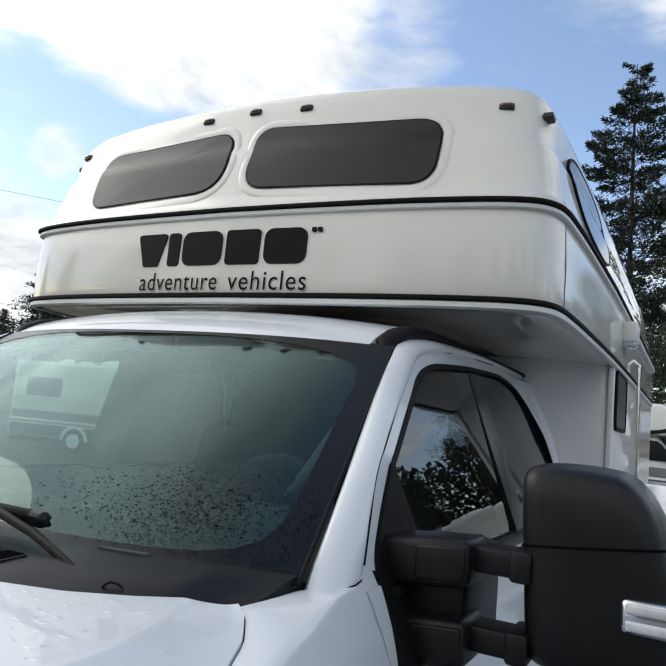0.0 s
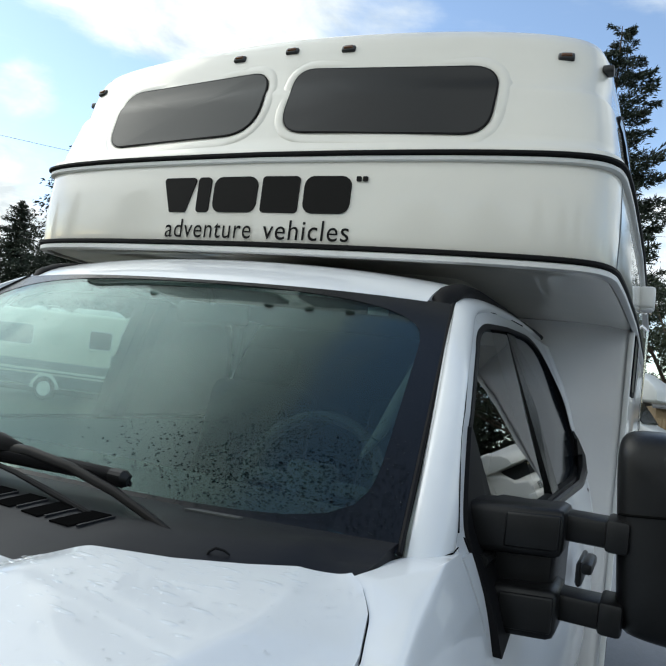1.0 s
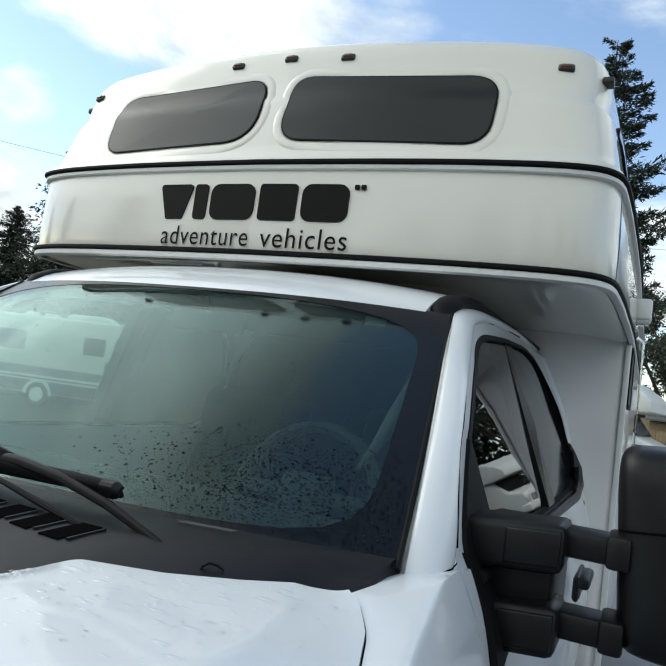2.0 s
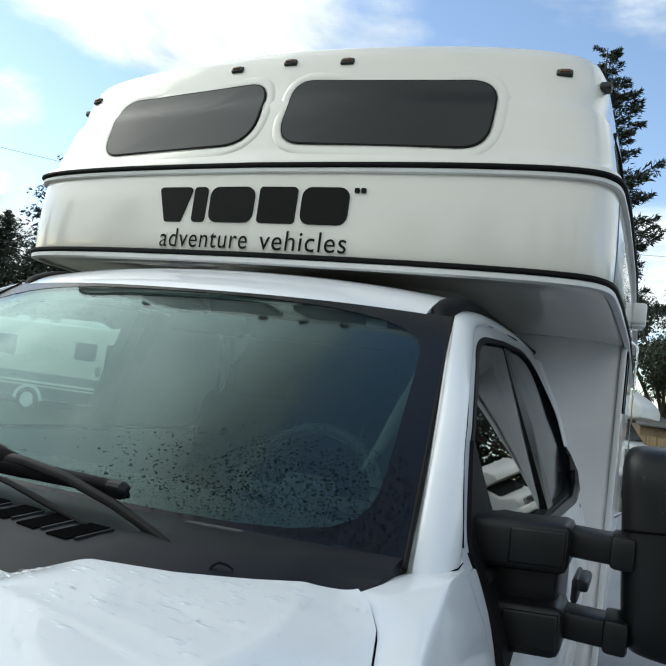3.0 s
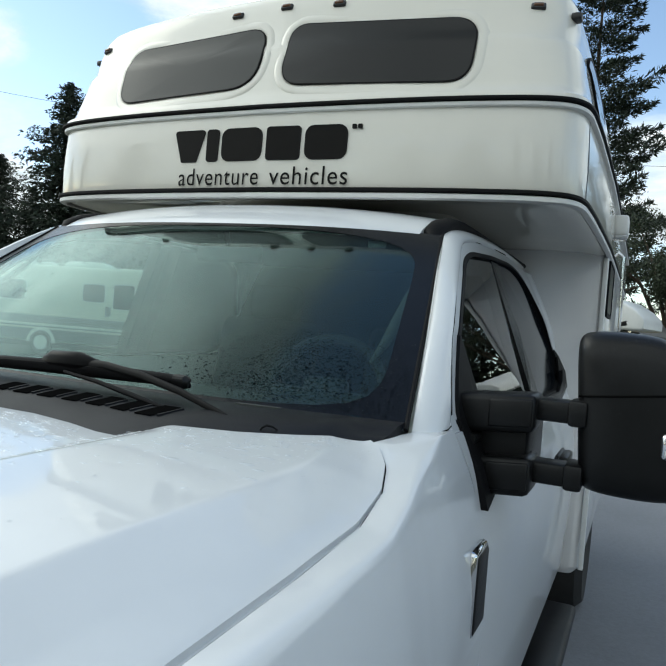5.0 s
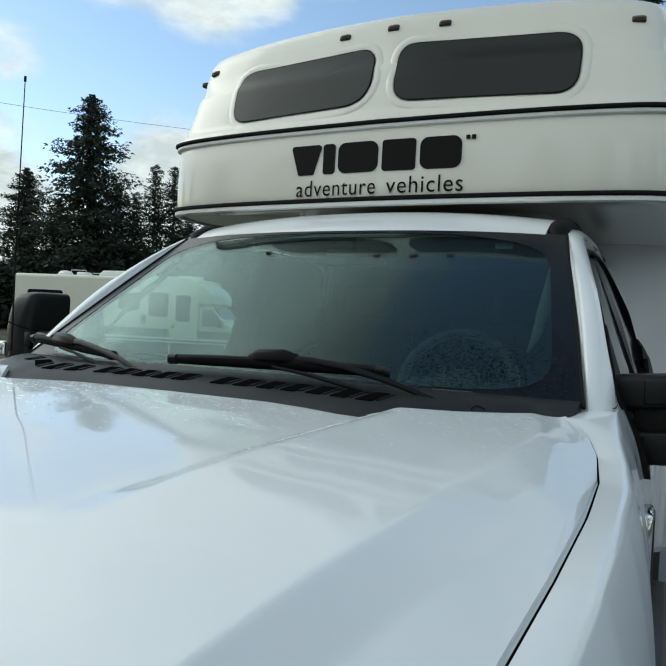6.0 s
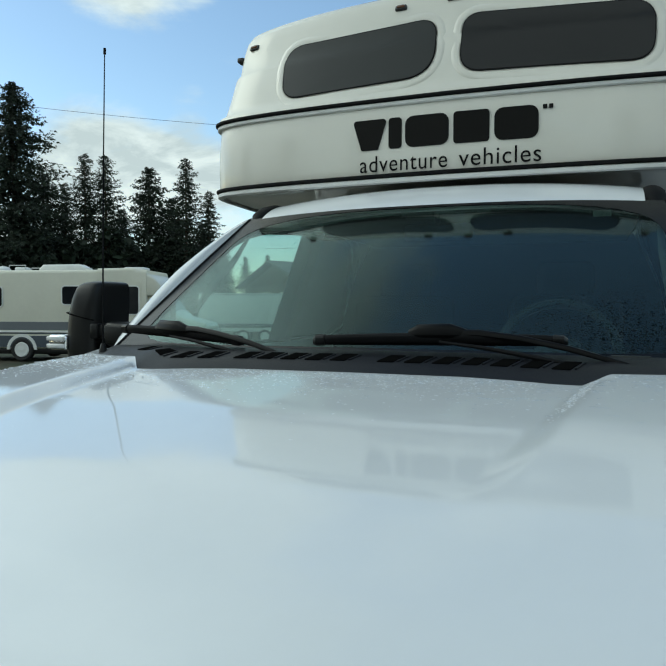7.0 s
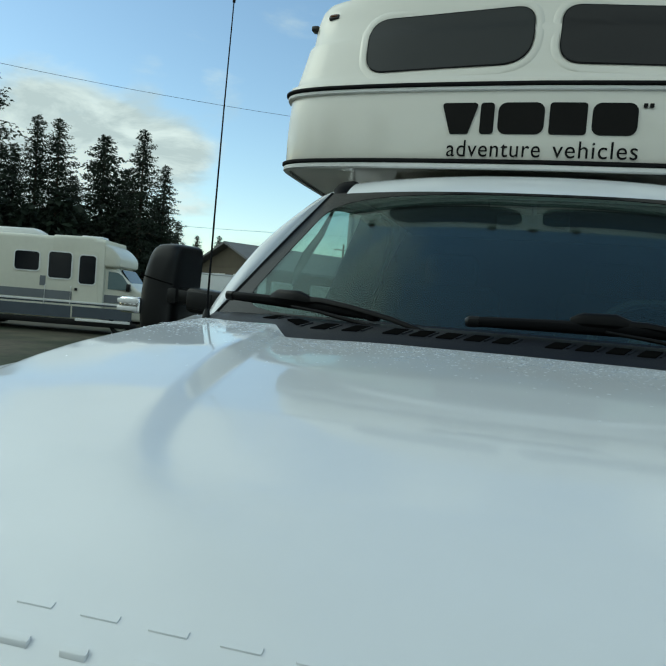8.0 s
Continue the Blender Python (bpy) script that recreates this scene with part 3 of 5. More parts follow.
REAR_EDGE = [(0.0, -1.312), (0.26, -1.312), (0.36, -1.330), (0.44, -1.352), (0.488, -1.354), (0.545, -1.284), (0.64, -1.246), (0.72, -1.194), (0.79, -1.138), (0.827, -1.104)]


FOLDS = [(-2.46, 0.60, 0.66), (-2.236, 0.665, 0.715), (-2.10, 0.690, 0.750), (-1.836, 0.745, 0.825), (-1.61, 0.775, 0.870), (-1.47, 0.795, 0.905), (-1.256, 0.818, 0.93), (-1.05, 0.84, 0.95)]


def trough(y):
    return float(np.interp(y, [-2.30, -2.26, -2.22, -2.16, -2.08, -1.95, -1.80, -1.33], [0.10, 0.20, 0.29, 0.345, 0.375, 0.405, 0.437, 0.515]))


def bonnet_z(x, y):
    # the flank on the driver's side fades out half way along
    step = 0.019 if x < 0 else 0.013 * smooth01((y + 2.02) / 0.22)
    x = abs(x)
    xg, zg = lerp_table(GAP, y)
    zc, = lerp_table(MID, y)
    upper, lower = lerp_table(FOLDS, y)
    upper, lower = min(upper, xg - 0.10), min(lower, xg - 0.035)
    drop = float(np.interp(x, [0.0, 0.5 * upper, 0.8 * upper, upper, lower, xg], [0.0, 0.03, 0.07, 0.12, 0.70, 1.0]))
    z = zc - (zc - zg) * drop
    # the sunken middle, whose flanks draw in and close towards the front
    edge = trough(y)
    wide = 0.042
    front = float(np.interp(y, [-2.31, -2.20, -1.90, -1.70], [0.0, 0.55, 0.85, 1.0]))
    outside = 1 - max(0.0, min(1.0, (edge + 0.5 * wide - x) / wide))
    return z + 0.003 + step * outside * front * max(0.0, min(1.0, (xg - x) / max(0.05, xg - edge - 0.03))) - 0.003 * smooth01((x - xg + 0.08) / 0.08)


def bonnet_rows(shrink=0.0):
    rows = []
    for i in range(91):
        v = i / 90
        row = []
        y_side = -1.104 + (-2.42 + 1.104) * v
        xg, zg = lerp_table(GAP, y_side)
        for j in range(-140, 141):
            u = math.copysign(abs(j / 140) ** 0.9, j)
            x = u * (xg - shrink * float(np.interp(y_side, [-1.50, -1.25], [1.0, 0.35])))
            yr, = lerp_table(REAR_EDGE, min(0.827, abs(u) * 0.827))
            yf = -2.46 + 0.04 * u * u
            y = yr + (yf - yr) * v
            row.append((x, y, bonnet_z(x, y) if abs(u) < 1 else min(zg, bonnet_z(x, y))))
        rows.append(row)
    # ease the run of the sheet from back to front
    for _ in range(4):
        z = [[p[2] for p in row] for row in rows]
        for a in range(1, len(rows) - 1):
            rows[a] = [(p[0], p[1], 0.25 * z[a - 1][k] + 0.5 * z[a][k] + 0.25 * z[a + 1][k]) for k, p in enumerate(rows[a])]
    return rows


bonnet = part("bonnet", thick(bonnet_rows(0.004), (0, 0.004, -0.012), 35), PAINT, truck, "white painted bonnet with a sunken middle, wet with rain")

# raised name along the front lip, as plain bars
for k in (0, 1, 2, 3, 4, 6, 7, 8, 9, 10):
    x0 = -0.335 + 0.0575 * k
    for u, v, wide in ((x0, -2.354, 0.032), (x0 + 0.002, -2.380, 0.022 if k % 2 else 0.030)):
        quad = rounded(u, u + wide, v - 0.0028, v + 0.0028, 0.001, 2)
        part("embossed_bar", pane(quad, lambda u, v, d: Vector((u, v, bonnet_z(u, v) + d)), 0.0010, 0.004, 3), PAINT, bonnet)
# black tube under the bonnet's edge that stands for the shade in the gap
gap_line = [Vector((x + 0.002, y, z - 0.018)) for y, x, z in GAP]
gap_me = tube(gap_line, 0.011, 8)
part("bonnet_gap_shade", gap_me, VENT, truck)
part("bonnet_gap_shade", flip(gap_me), VENT, truck)

# ---- side of the cab ----
FLANK = ([0.62, 0.85, 1.08, 1.20, 1.32, 1.40, 1.45, 1.48, 1.50], [0.962, 0.984, 0.990, 0.985, 0.966, 0.945, 0.925, 0.910, 0.901])


def side_x(z):
    """Half the cab's width at a height: swelling below the windows, leaning in above them."""
    if z < 1.50:
        return float(np.interp(z, *FLANK))
    above = max(0.0, z - 1.74)
    return 0.901 - (z - 1.50) * 0.285 - 0.20 * (above - 0.02 * (1 - math.exp(-above / 0.02)))


def on_door(y, z, proud):
    return Vector((side_x(z) + proud, y, z))


def on_glass(y, z, proud):
    """The door's panes: one even curve from the belt to the roof."""
    return Vector((0.901 - (z - 1.50) * 0.285 - 0.184 * max(0.0, z - 1.50) ** 2 + proud, y, z))


# ---- wings ----
WING_TOP = [(-2.42, 0.800, 1.190)] + GAP[1:] + [(-1.05, 0.838, 1.476), (-0.968, 0.853, 1.480), (-0.90, 0.880, 1.482), (-0.84, 0.90, 1.482)]
wing_rows = []
for i in range(90):
    y = -2.42 + (2.42 - 0.876) * i / 89
    xg, zg = lerp_table(WING_TOP, y)
    full = float(np.interp(y, [-2.42, -2.3, -2.1, -1.8, -1.4, -1.1, -0.86], [0.90, 0.95, 0.99, 1.015, 1.015, 1.0, 0.985]))
    low = 0.62 if abs(y + 1.72) >= 0.5 else 0.42 + math.sqrt(max(0.0, 0.5 ** 2 - (y + 1.72) ** 2))
    # the shoulder runs straight from the lamp to the foot of the pillar
    t = smooth01((y + 1.50) / 0.45)
    shoulder = Vector((xg + 0.044, y, zg - 0.006)).lerp(Vector((0.957 - 0.108 * (y + 1.36), y, min(1.478, 1.397 + 0.205 * (y + 1.36)))), t)
    a = Vector((xg + float(np.interp(y, [-1.50, -1.25], [0.0040, 0.0015])), y, zg - 0.004))
    side = Vector((full, y, 1.08))
    down = side - shoulder
    soft = smooth01((y + 1.30) / 0.35)
    bow = Vector((0.010 + 0.012 * soft, 0, 0.004))
    arc = [a, a.lerp(shoulder, 0.5) + Vector((0, 0, 0.001)), shoulder, shoulder + Vector((0.010, 0, -0.008)) + down * 0.06 * soft, shoulder + down * (0.10 + 0.06 * soft) + bow, shoulder + down * 0.25 + bow * 1.3, shoulder + down * 0.5 + bow * 1.4, shoulder + down * 0.8 + bow * 0.8, side]
    line = [Vector((a.x - 0.001, y, zg - 0.03))] + chaikin(arc, 3) + [Vector((full, y, max(low + 0.02, 0.95))), Vector((full - 0.01, y, low))]
    back = smooth01((y + 1.25) / 0.37)
    meet = smooth01((y + 1.20) / 0.32)
    for p in line[4:]:
        p.x += (side_x(p.z) + 0.003 - p.x) * meet
    wing_rows.append([p + Vector((0, 0.050 * back * smooth01((1.47 - p.z) / 0.20), 0)) for p in line])
wing = thick(wing_rows, (-0.012, 0, -0.004), 60)
part("wing", flip(wing), PAINT, truck, "white front wing")
part("wing", wing, PAINT, truck, "white front wing")

# ---- windscreen ----


def screen(s, t, proud=0.0):
    """The windscreen: s from -1 to 1 across, t from 0 at the cowl to 1 at the roof."""
    low = Vector((0.849 * s, -1.135 + 0.160 * abs(s) ** 2.2, 1.492 - 0.012 * s * s))
    high = Vector((0.712 * s, -0.425 + 0.080 * abs(s) ** 2.2, 1.952 - 0.014 * abs(s) ** 3))
    p = low.lerp(high, t)
    n = Vector((0.25 * s, -0.53, 0.80)).normalized()
    return p + n * (0.003 * math.sin(math.pi * t) + proud)


def screen_rows(s0, s1, t0, t1, ns, nt, proud):
    return [[screen(s0 + (s1 - s0) * j / ns, t0 + (t1 - t0) * i / nt, proud) for j in range(ns + 1)] for i in range(nt + 1)]


windscreen = part("windscreen", thick(screen_rows(-0.992, 0.992, 0.0, 1.0, 40, 20, 0.0), (0, 0.003, -0.004), 60), WINDSHIELD, truck, "curved windscreen, rain-spotted, with a black edge")
windscreen.visible_shadow = False
frit_in, frit_out = [], []
for k in range(96):
    a = 2 * math.pi * k / 96
    c, s = math.cos(a), math.sin(a)
    q = 1 / (abs(c) ** 9 + abs(s) ** 9) ** (1 / 9)
    u, v = c * q, s * q
    o = 1 / max(abs(c), abs(s))
    frit_out.append((c * o * 0.992, 0.5 + 0.5 * s * o))
    # the upper edge is thin in the middle and sweeps down into the corners
    frit_in.append((u * 0.928, 0.5 + ((0.470 - 0.072 * abs(u) ** 3) * v if v > 0 else 0.464 * v)))
part("black_edge", ring_strip(frit_in, frit_out, lambda u, v, d: screen(u, v, d), 0.0012, 0.003), FRIT, windscreen, "black ceramic edge of the glass")
for sign in (-1, 1):
    seal = [screen(0.997, t / 20, 0.001) for t in range(21)]
    me = tube(seal, 0.0045, 8)
    part("side_seal", me if sign > 0 else flip(me), RUBBER, truck)

# ---- cowl panel ----
cowl_rows = []
for i in range(9):
    v = i / 8
    row = []
    for j in range(-32, 33):
        s = j / 32
        xa = s * 0.832
        ya, = lerp_table(REAR_EDGE, abs(xa))
        a = Vector((xa, ya + 0.002, bonnet_z(xa, ya) - 0.014))
        b = screen(s * 0.992, 0.022, 0.004)
        p = a.lerp(b, v)
        p.z += 0.014 * math.sin(math.pi * v) - (0.014 * (1 - abs(2 * v - 1)) if abs(s) > 0.93 else 0)
        row.append(p)
    cowl_rows.append(row)
cowl = part("cowl_panel", thick(cowl_rows, (0, 0.01, -0.02), 40), COWL, truck, "black plastic cowl panel with slanted vents")


def on_cowl(x, v, proud):
    s = max(-1, min(1, x / 0.84))
    xa = s * 0.832
    ya, = lerp_table(REAR_EDGE, abs(xa))
    a = Vector((xa, ya + 0.002, bonnet_z(xa, ya) - 0.014))
    p = a.lerp(screen(s * 0.992, 0.022, 0.004), v)
    p.z += 0.014 * math.sin(math.pi * v) + proud
    return p


for x0 in [-0.62 + 0.075 * k for k in range(4)] + [-0.30 + 0.062 * k for k in range(5)] + [0.06 + 0.062 * k for k in range(7)]:
    quad = [(x0, 0.38), (x0 + 0.036, 0.38), (x0 + 0.056, 0.59), (x0 + 0.022, 0.59)]
    part("vent_slot", pane(quad, on_cowl, 0.0022, 0.003, 1), VENT, cowl)
    part("vent_rib", pane([(x0 + 0.044, 0.40), (x0 + 0.048, 0.40), (x0 + 0.065, 0.57), (x0 + 0.061, 0.57)], on_cowl, 0.003, 0.005, 1), COWL, cowl)

part("label_strip", pane([(0.545, 0.84), (0.625, 0.84), (0.625, 0.90), (0.545, 0.90)], on_cowl, 0.003, 0.004, 2), CABIN_LIGHT, cowl, "small pale label strip")

# ---- wipers ----


def strip(points, ups, across, high, smooth=30):
    """A bar along points with a bevelled, roof-like section; across and high are given for each point."""
    rows = []
    pts = [Vector(p) for p in points]
    for i, p in enumerate(pts):
        along = (pts[min(i + 1, len(pts) - 1)] - pts[max(i - 1, 0)]).normalized()
        up = (ups - along * along.dot(ups)).normalized()
        side = along.cross(up)
        w, h = across[i], high[i]
        rows.append([p + side * a * w + up * q * h for a, q in ((-0.5, 0.0), (-0.5, 0.35), (-0.28, 0.85), (-0.1, 1.0), (0.1, 1.0), (0.28, 0.85), (0.5, 0.35), (0.5, 0.0))])
    return loft(rows, ring=True, caps=True, smooth=smooth)


GLASS_UP = Vector((0, -0.53, 0.85))


def wiper(blade, arm, hose):
    a, b = Vector(blade[0]), Vector(blade[1])
    along = (b - a).normalized()
    w = part("wiper", strip(arm, GLASS_UP, [0.009, 0.012, 0.015, 0.017, 0.019, 0.024], [0.007, 0.008, 0.009, 0.009, 0.010, 0.012]), WIPER, truck, "black wiper with a long blade")
    bow = [a.lerp(b, k / 16) + GLASS_UP * 0.007 * math.sin(math.pi * k / 16) for k in range(17)]
    part("blade", strip([p + GLASS_UP * 0.004 for p in bow], Vector((0, -0.85, 0.53)), [0.020] + [0.024] * 15 + [0.020], [0.012] + [0.017] * 15 + [0.012]), RUBBER, w)
    part("wiping_lip", strip([a.lerp(b, k / 8) - GLASS_UP * 0.006 + along * 0.008 for k in range(9)], GLASS_UP, [0.006] * 9, [0.012] * 9), RUBBER, w)
    for end, way in ((a, -1), (b, 1)):
        part("end_cap", strip([end - along * 0.022 * way + GLASS_UP * 0.004, end + GLASS_UP * 0.003, end + along * 0.008 * way + GLASS_UP * 0.002], Vector((0, -0.85, 0.53)), [0.027, 0.027, 0.018], [0.019, 0.019, 0.010]), PLASTIC, w)
    mid = Vector(arm[-1])
    part("blade_holder", strip([mid - along * 0.075, mid - along * 0.05, mid + along * 0.02, mid + along * 0.055], GLASS_UP, [0.020, 0.034, 0.036, 0.022], [0.010, 0.024, 0.026, 0.012]), WIPER, w)
    part("washer_hose", tube(hose, [0.0035, 0.0045, 0.0055, 0.0045, 0.0035], 8), RUBBER, w)
    foot = Vector(arm[0])
    part("pivot", tube([foot - Vector((0, 0, 0.02)), foot + Vector((0, 0, 0.004))], [0.011, 0.008], 12), RUBBER, w)


wiper([(-0.112, -1.160, 1.524), (0.447, -1.122, 1.530)],
      [(0.625, -1.184, 1.474), (0.560, -1.172, 1.492), (0.46, -1.156, 1.518), (0.36, -1.148, 1.538), (0.27, -1.146, 1.548), (0.185, -1.146, 1.547)],
      [(0.185, -1.172, 1.530), (0.28, -1.180, 1.520), (0.37, -1.190, 1.506), (0.44, -1.196, 1.494), (0.50, -1.196, 1.482)])
wiper([(-0.800, -0.976, 1.538), (-0.340, -1.115, 1.516)],
      [(-0.14, -1.195, 1.470), (-0.20, -1.176, 1.490), (-0.30, -1.146, 1.516), (-0.41, -1.112, 1.536), (-0.49, -1.086, 1.546), (-0.575, -1.060, 1.546)],
      [(-0.575, -1.086, 1.528), (-0.49, -1.115, 1.520), (-0.41, -1.145, 1.508), (-0.33, -1.170, 1.496), (-0.27, -1.185, 1.484)])
nozzle = part("washer_nozzle", tube([(0.655, -1.198, 1.470), (0.659, -1.194, 1.482), (0.666, -1.190, 1.487), (0.676, -1.185, 1.485), (0.683, -1.181, 1.480)], [0.0020, 0.0020, 0.0020, 0.0018, 0.0014], 8), RUBBER, truck, "small black washer nozzle on the cowl")

# ---- roof of the cab, pillars and rails ----
roof_rows = []
for i in range(26):
    v = i / 25
    row = []
    for j in range(-20, 21):
        x = 0.650 * j / 20
        y0 = -0.432 + 0.080 * abs(x / 0.712) ** 2.2
        y = y0 + (1.15 - y0) * v ** 1.6
        rise = 1 - math.exp(-(y - y0) / 0.14)
        z = 1.949 - 0.014 * abs(x / 0.712) ** 3 + rise * (0.122 - 0.06 * x * x)
        row.append((x, y, z))
    roof_rows.append(row)
part("cab_roof", thick(roof_rows, (0, 0.004, -0.02), 50), PAINT, truck)
PILLAR = [((0.852, -0.992, 1.446), (0.903, -0.890, 1.428)), ((0.853, -0.968, 1.468), (0.905, -0.870, 1.474)), ((0.846, -0.938, 1.500), (0.899, -0.845, 1.522)), ((0.826, -0.828, 1.598), (0.877, -0.790, 1.590)), ((0.796, -0.690, 1.712), (0.849, -0.690, 1.690)),
          ((0.772, -0.590, 1.790), (0.823, -0.580, 1.765)), ((0.748, -0.490, 1.860), (0.799, -0.480, 1.818)), ((0.726, -0.400, 1.912), (0.777, -0.390, 1.870)), ((0.710, -0.345, 1.940), (0.758, -0.315, 1.912)), ((0.700, -0.270, 1.966), (0.746, -0.225, 1.942)),
          ((0.690, -0.100, 1.992), (0.735, -0.030, 1.972)), ((0.684, 0.200, 2.008), (0.724, 0.300, 1.993)), ((0.680, 0.600, 2.014), (0.714, 0.700, 2.003)), ((0.668, WALL_Y, 2.014), (0.684, WALL_Y, 2.006))]
rows = []
for inner_p, outer_p in PILLAR:
    a, b = Vector(inner_p), Vector(outer_p)
    out_way = Vector((0.78, -0.50, 0.38)).normalized() * 0.015
    rows.append([a + Vector((-0.004, 0.004, -0.03)), a, a.lerp(b, 0.12) + out_way * 0.6, a.lerp(b, 0.35) + out_way, a.lerp(b, 0.65) + out_way, a.lerp(b, 0.9) + out_way * 0.55, b, b + Vector((-0.02, 0.01, -0.02))])
fine = [chaikin([r[k] for r in rows], 3) for k in range(8)]
pillar = thick([chaikin([fine[k][i] for k in range(8)], 1) for i in range(len(fine[0]))], (-0.006, 0.006, -0.006), 50)
ditch = tube([(0.684, -0.352, 1.930), (0.681, -0.325, 1.950), (0.679, -0.27, 1.974), (0.678, -0.20, 1.992), (0.676, -0.05, 2.008), (0.672, 0.3, 2.018), (0.670, WALL_Y, 2.020)], [0.012, 0.032, 0.036, 0.034, 0.030, 0.026, 0.026], 16, 0.60)
for sign in (-1, 1):
    part("pillar", pillar if sign > 0 else flip(pillar), PAINT, truck, "white windscreen pillar")
    part("roof_moulding", ditch if sign > 0 else flip(ditch), RUBBER, truck)

# ---- doors ----


# outer edge of the black seal, and the edge of the door's sash
SEAL = [(-0.812, 1.470, 0.02), (-0.800, 1.519, 0.05), (-0.675, 1.655, 0.06), (-0.340, 1.875, 0.08), (-0.175, 1.918, 0.08), (0.20, 1.950, 0.08), (0.66, 1.970, 0.12), (0.90, 1.930, 0.12), (1.07, 1.720, 0.12), (1.125, 1.580, 0.06), (1.125, 1.500, 0.04), (0.95, 1.450, 0.06), (-0.80, 1.450, 0.02)]
CUT = [(-0.872, 1.470, 0.01), (-0.866, 1.490, 0.02), (-0.735, 1.660, 0.06), (-0.365, 1.900, 0.09), (-0.185, 1.952, 0.10), (0.20, 1.985, 0.08), (0.74, 2.003, 0.16), (1.00, 1.950, 0.14), (1.135, 1.740, 0.12), (1.175, 1.580, 0.06), (1.180, 1.500, 0.04), (1.180, 1.440, 0.01), (-0.868, 1.440, 0.01)]
FRONT_PANE = [(-0.79, 1.521, 0.03), (-0.665, 1.650, 0.06), (-0.335, 1.862, 0.08), (-0.170, 1.904, 0.06), (0.225, 1.938, 0.01), (0.250, 1.462, 0.01), (-0.78, 1.462, 0.02)]
REAR_PANE = [(0.330, 1.942, 0.01), (0.66, 1.955, 0.12), (0.885, 1.917, 0.12), (1.052, 1.715, 0.12), (1.107, 1.575, 0.05), (1.107, 1.505, 0.03), (0.94, 1.464, 0.05), (0.365, 1.464, 0.01)]
seal_line = corners(SEAL, 5)
window_line = grown(seal_line, -0.014)
cut_line = corners(CUT, 5)
sash = ring_strip(seal_line, cut_line, on_door, -0.002, 0.03)
skin_rows = []
for z in (1.449, 1.435, 1.42, 1.40, 1.38, 1.36, 1.30, 1.20, 1.05, 0.90, 0.75, 0.62):
    y0 = float(np.interp(z, [0.62, 1.2, 1.36, 1.449], [-0.8225, -0.8225, -0.8435, -0.8725]))
    row = []
    for k in range(41):
        y = y0 + (1.180 - y0) * k / 40
        # the front corner rises to the foot of the pillar
        zk = z + 0.022 * smooth01((-0.74 - y) / 0.07) * smooth01((z - 1.36) / 0.089)
        row.append((side_x(zk) + 0.003, y, zk))
    skin_rows.append(row)
jamb_rows = [[(side_x(z) - 0.022, y, z) for y in (-0.95, -0.90, -0.85, -0.76)] for z in (1.455, 1.44, 1.425, 1.41, 1.38, 1.34, 1.28, 1.15, 0.95, 0.75, 0.62)]
jamb = thick(jamb_rows, (-0.02, 0, 0), 40)
skin = thick(skin_rows, (-0.03, 0, 0), 40)
pane_me = pane(corners(FRONT_PANE, 5), on_glass, -0.010, 0.002, 16)
rear_me = pane(corners(REAR_PANE, 5), on_glass, -0.010, 0.002, 16)
post_me = pane([(0.205, 1.953), (0.345, 1.960), (0.382, 1.45), (0.232, 1.45)], on_door, -0.006, 0.05, 1)
seal_me = ring_strip(window_line, seal_line, on_door, 0.001, 0.03)
belt_me = tube([on_door(-0.78, 1.452, 0.004), on_door(0.0, 1.448, 0.005), on_door(0.84, 1.446, 0.010), on_door(1.04, 1.476, 0.014), on_door(1.115, 1.53, 0.016), on_door(1.125, 1.60, 0.008), on_door(1.118, 1.63, 0.002)], [0.012, 0.012, 0.017, 0.022, 0.022, 0.012, 0.006], 8)
handle_me = joined(block(1.004, 1.024, 0.16, 0.36, 1.225, 1.300, 0.012), block(1.018, 1.050, 0.14, 0.32, 1.268, 1.300, 0.010))
quarter_rows = []
for z in (0.62, 1.0, 1.30, 1.36, 1.40, 1.44, 1.47, 1.50, 1.58, 1.66, 1.73, 1.80, 1.87, 1.94, 1.965, 1.985):
    y0 = float(np.interp(z, [1.47, 1.50, 1.58, 1.73, 1.94, 1.985], [1.186, 1.168, 1.160, 1.118, 0.985, 0.80]))
    quarter_rows.append([(side_x(z) - 0.005 + 0.009 * max(0.0, (y - 1.15) / 0.07), y, z) for y in [y0 + (WALL_Y - y0) * k / 8 for k in range(9)]])
quarter = thick(quarter_rows, (-0.02, 0, -0.004), 40)
for sign in (-1, 1):
    side = (lambda me: me) if sign > 0 else flip
    door = part("door", side(skin), PAINT, truck, "white front door with a black-framed window")
    part("sash_frame", side(sash), PAINT, door)
    g = part("door_glass", side(pane_me), SIDE_GLASS, door)
    g.visible_shadow = False
    part("rear_door_glass", side(rear_me), RV_GLASS, door, "dark privacy glass")
    part("door_post", side(post_me), GLOSS_BLACK, door)
    part("window_seal", side(seal_me), RUBBER, door)
    part("belt_seal", side(belt_me), PLASTIC, door)
    part("door_handle", side(handle_me), PLASTIC, door, "black pull handle")
    part("cab_quarter", side(quarter), PAINT, truck)
    part("door_jamb", side(jamb), PAINT, truck)

seam_line = [on_door(y, z, 0.0015) for y, z in cut_line if y < 0.60 and z > 1.5]
seam_line.sort(key=lambda p: p.y)
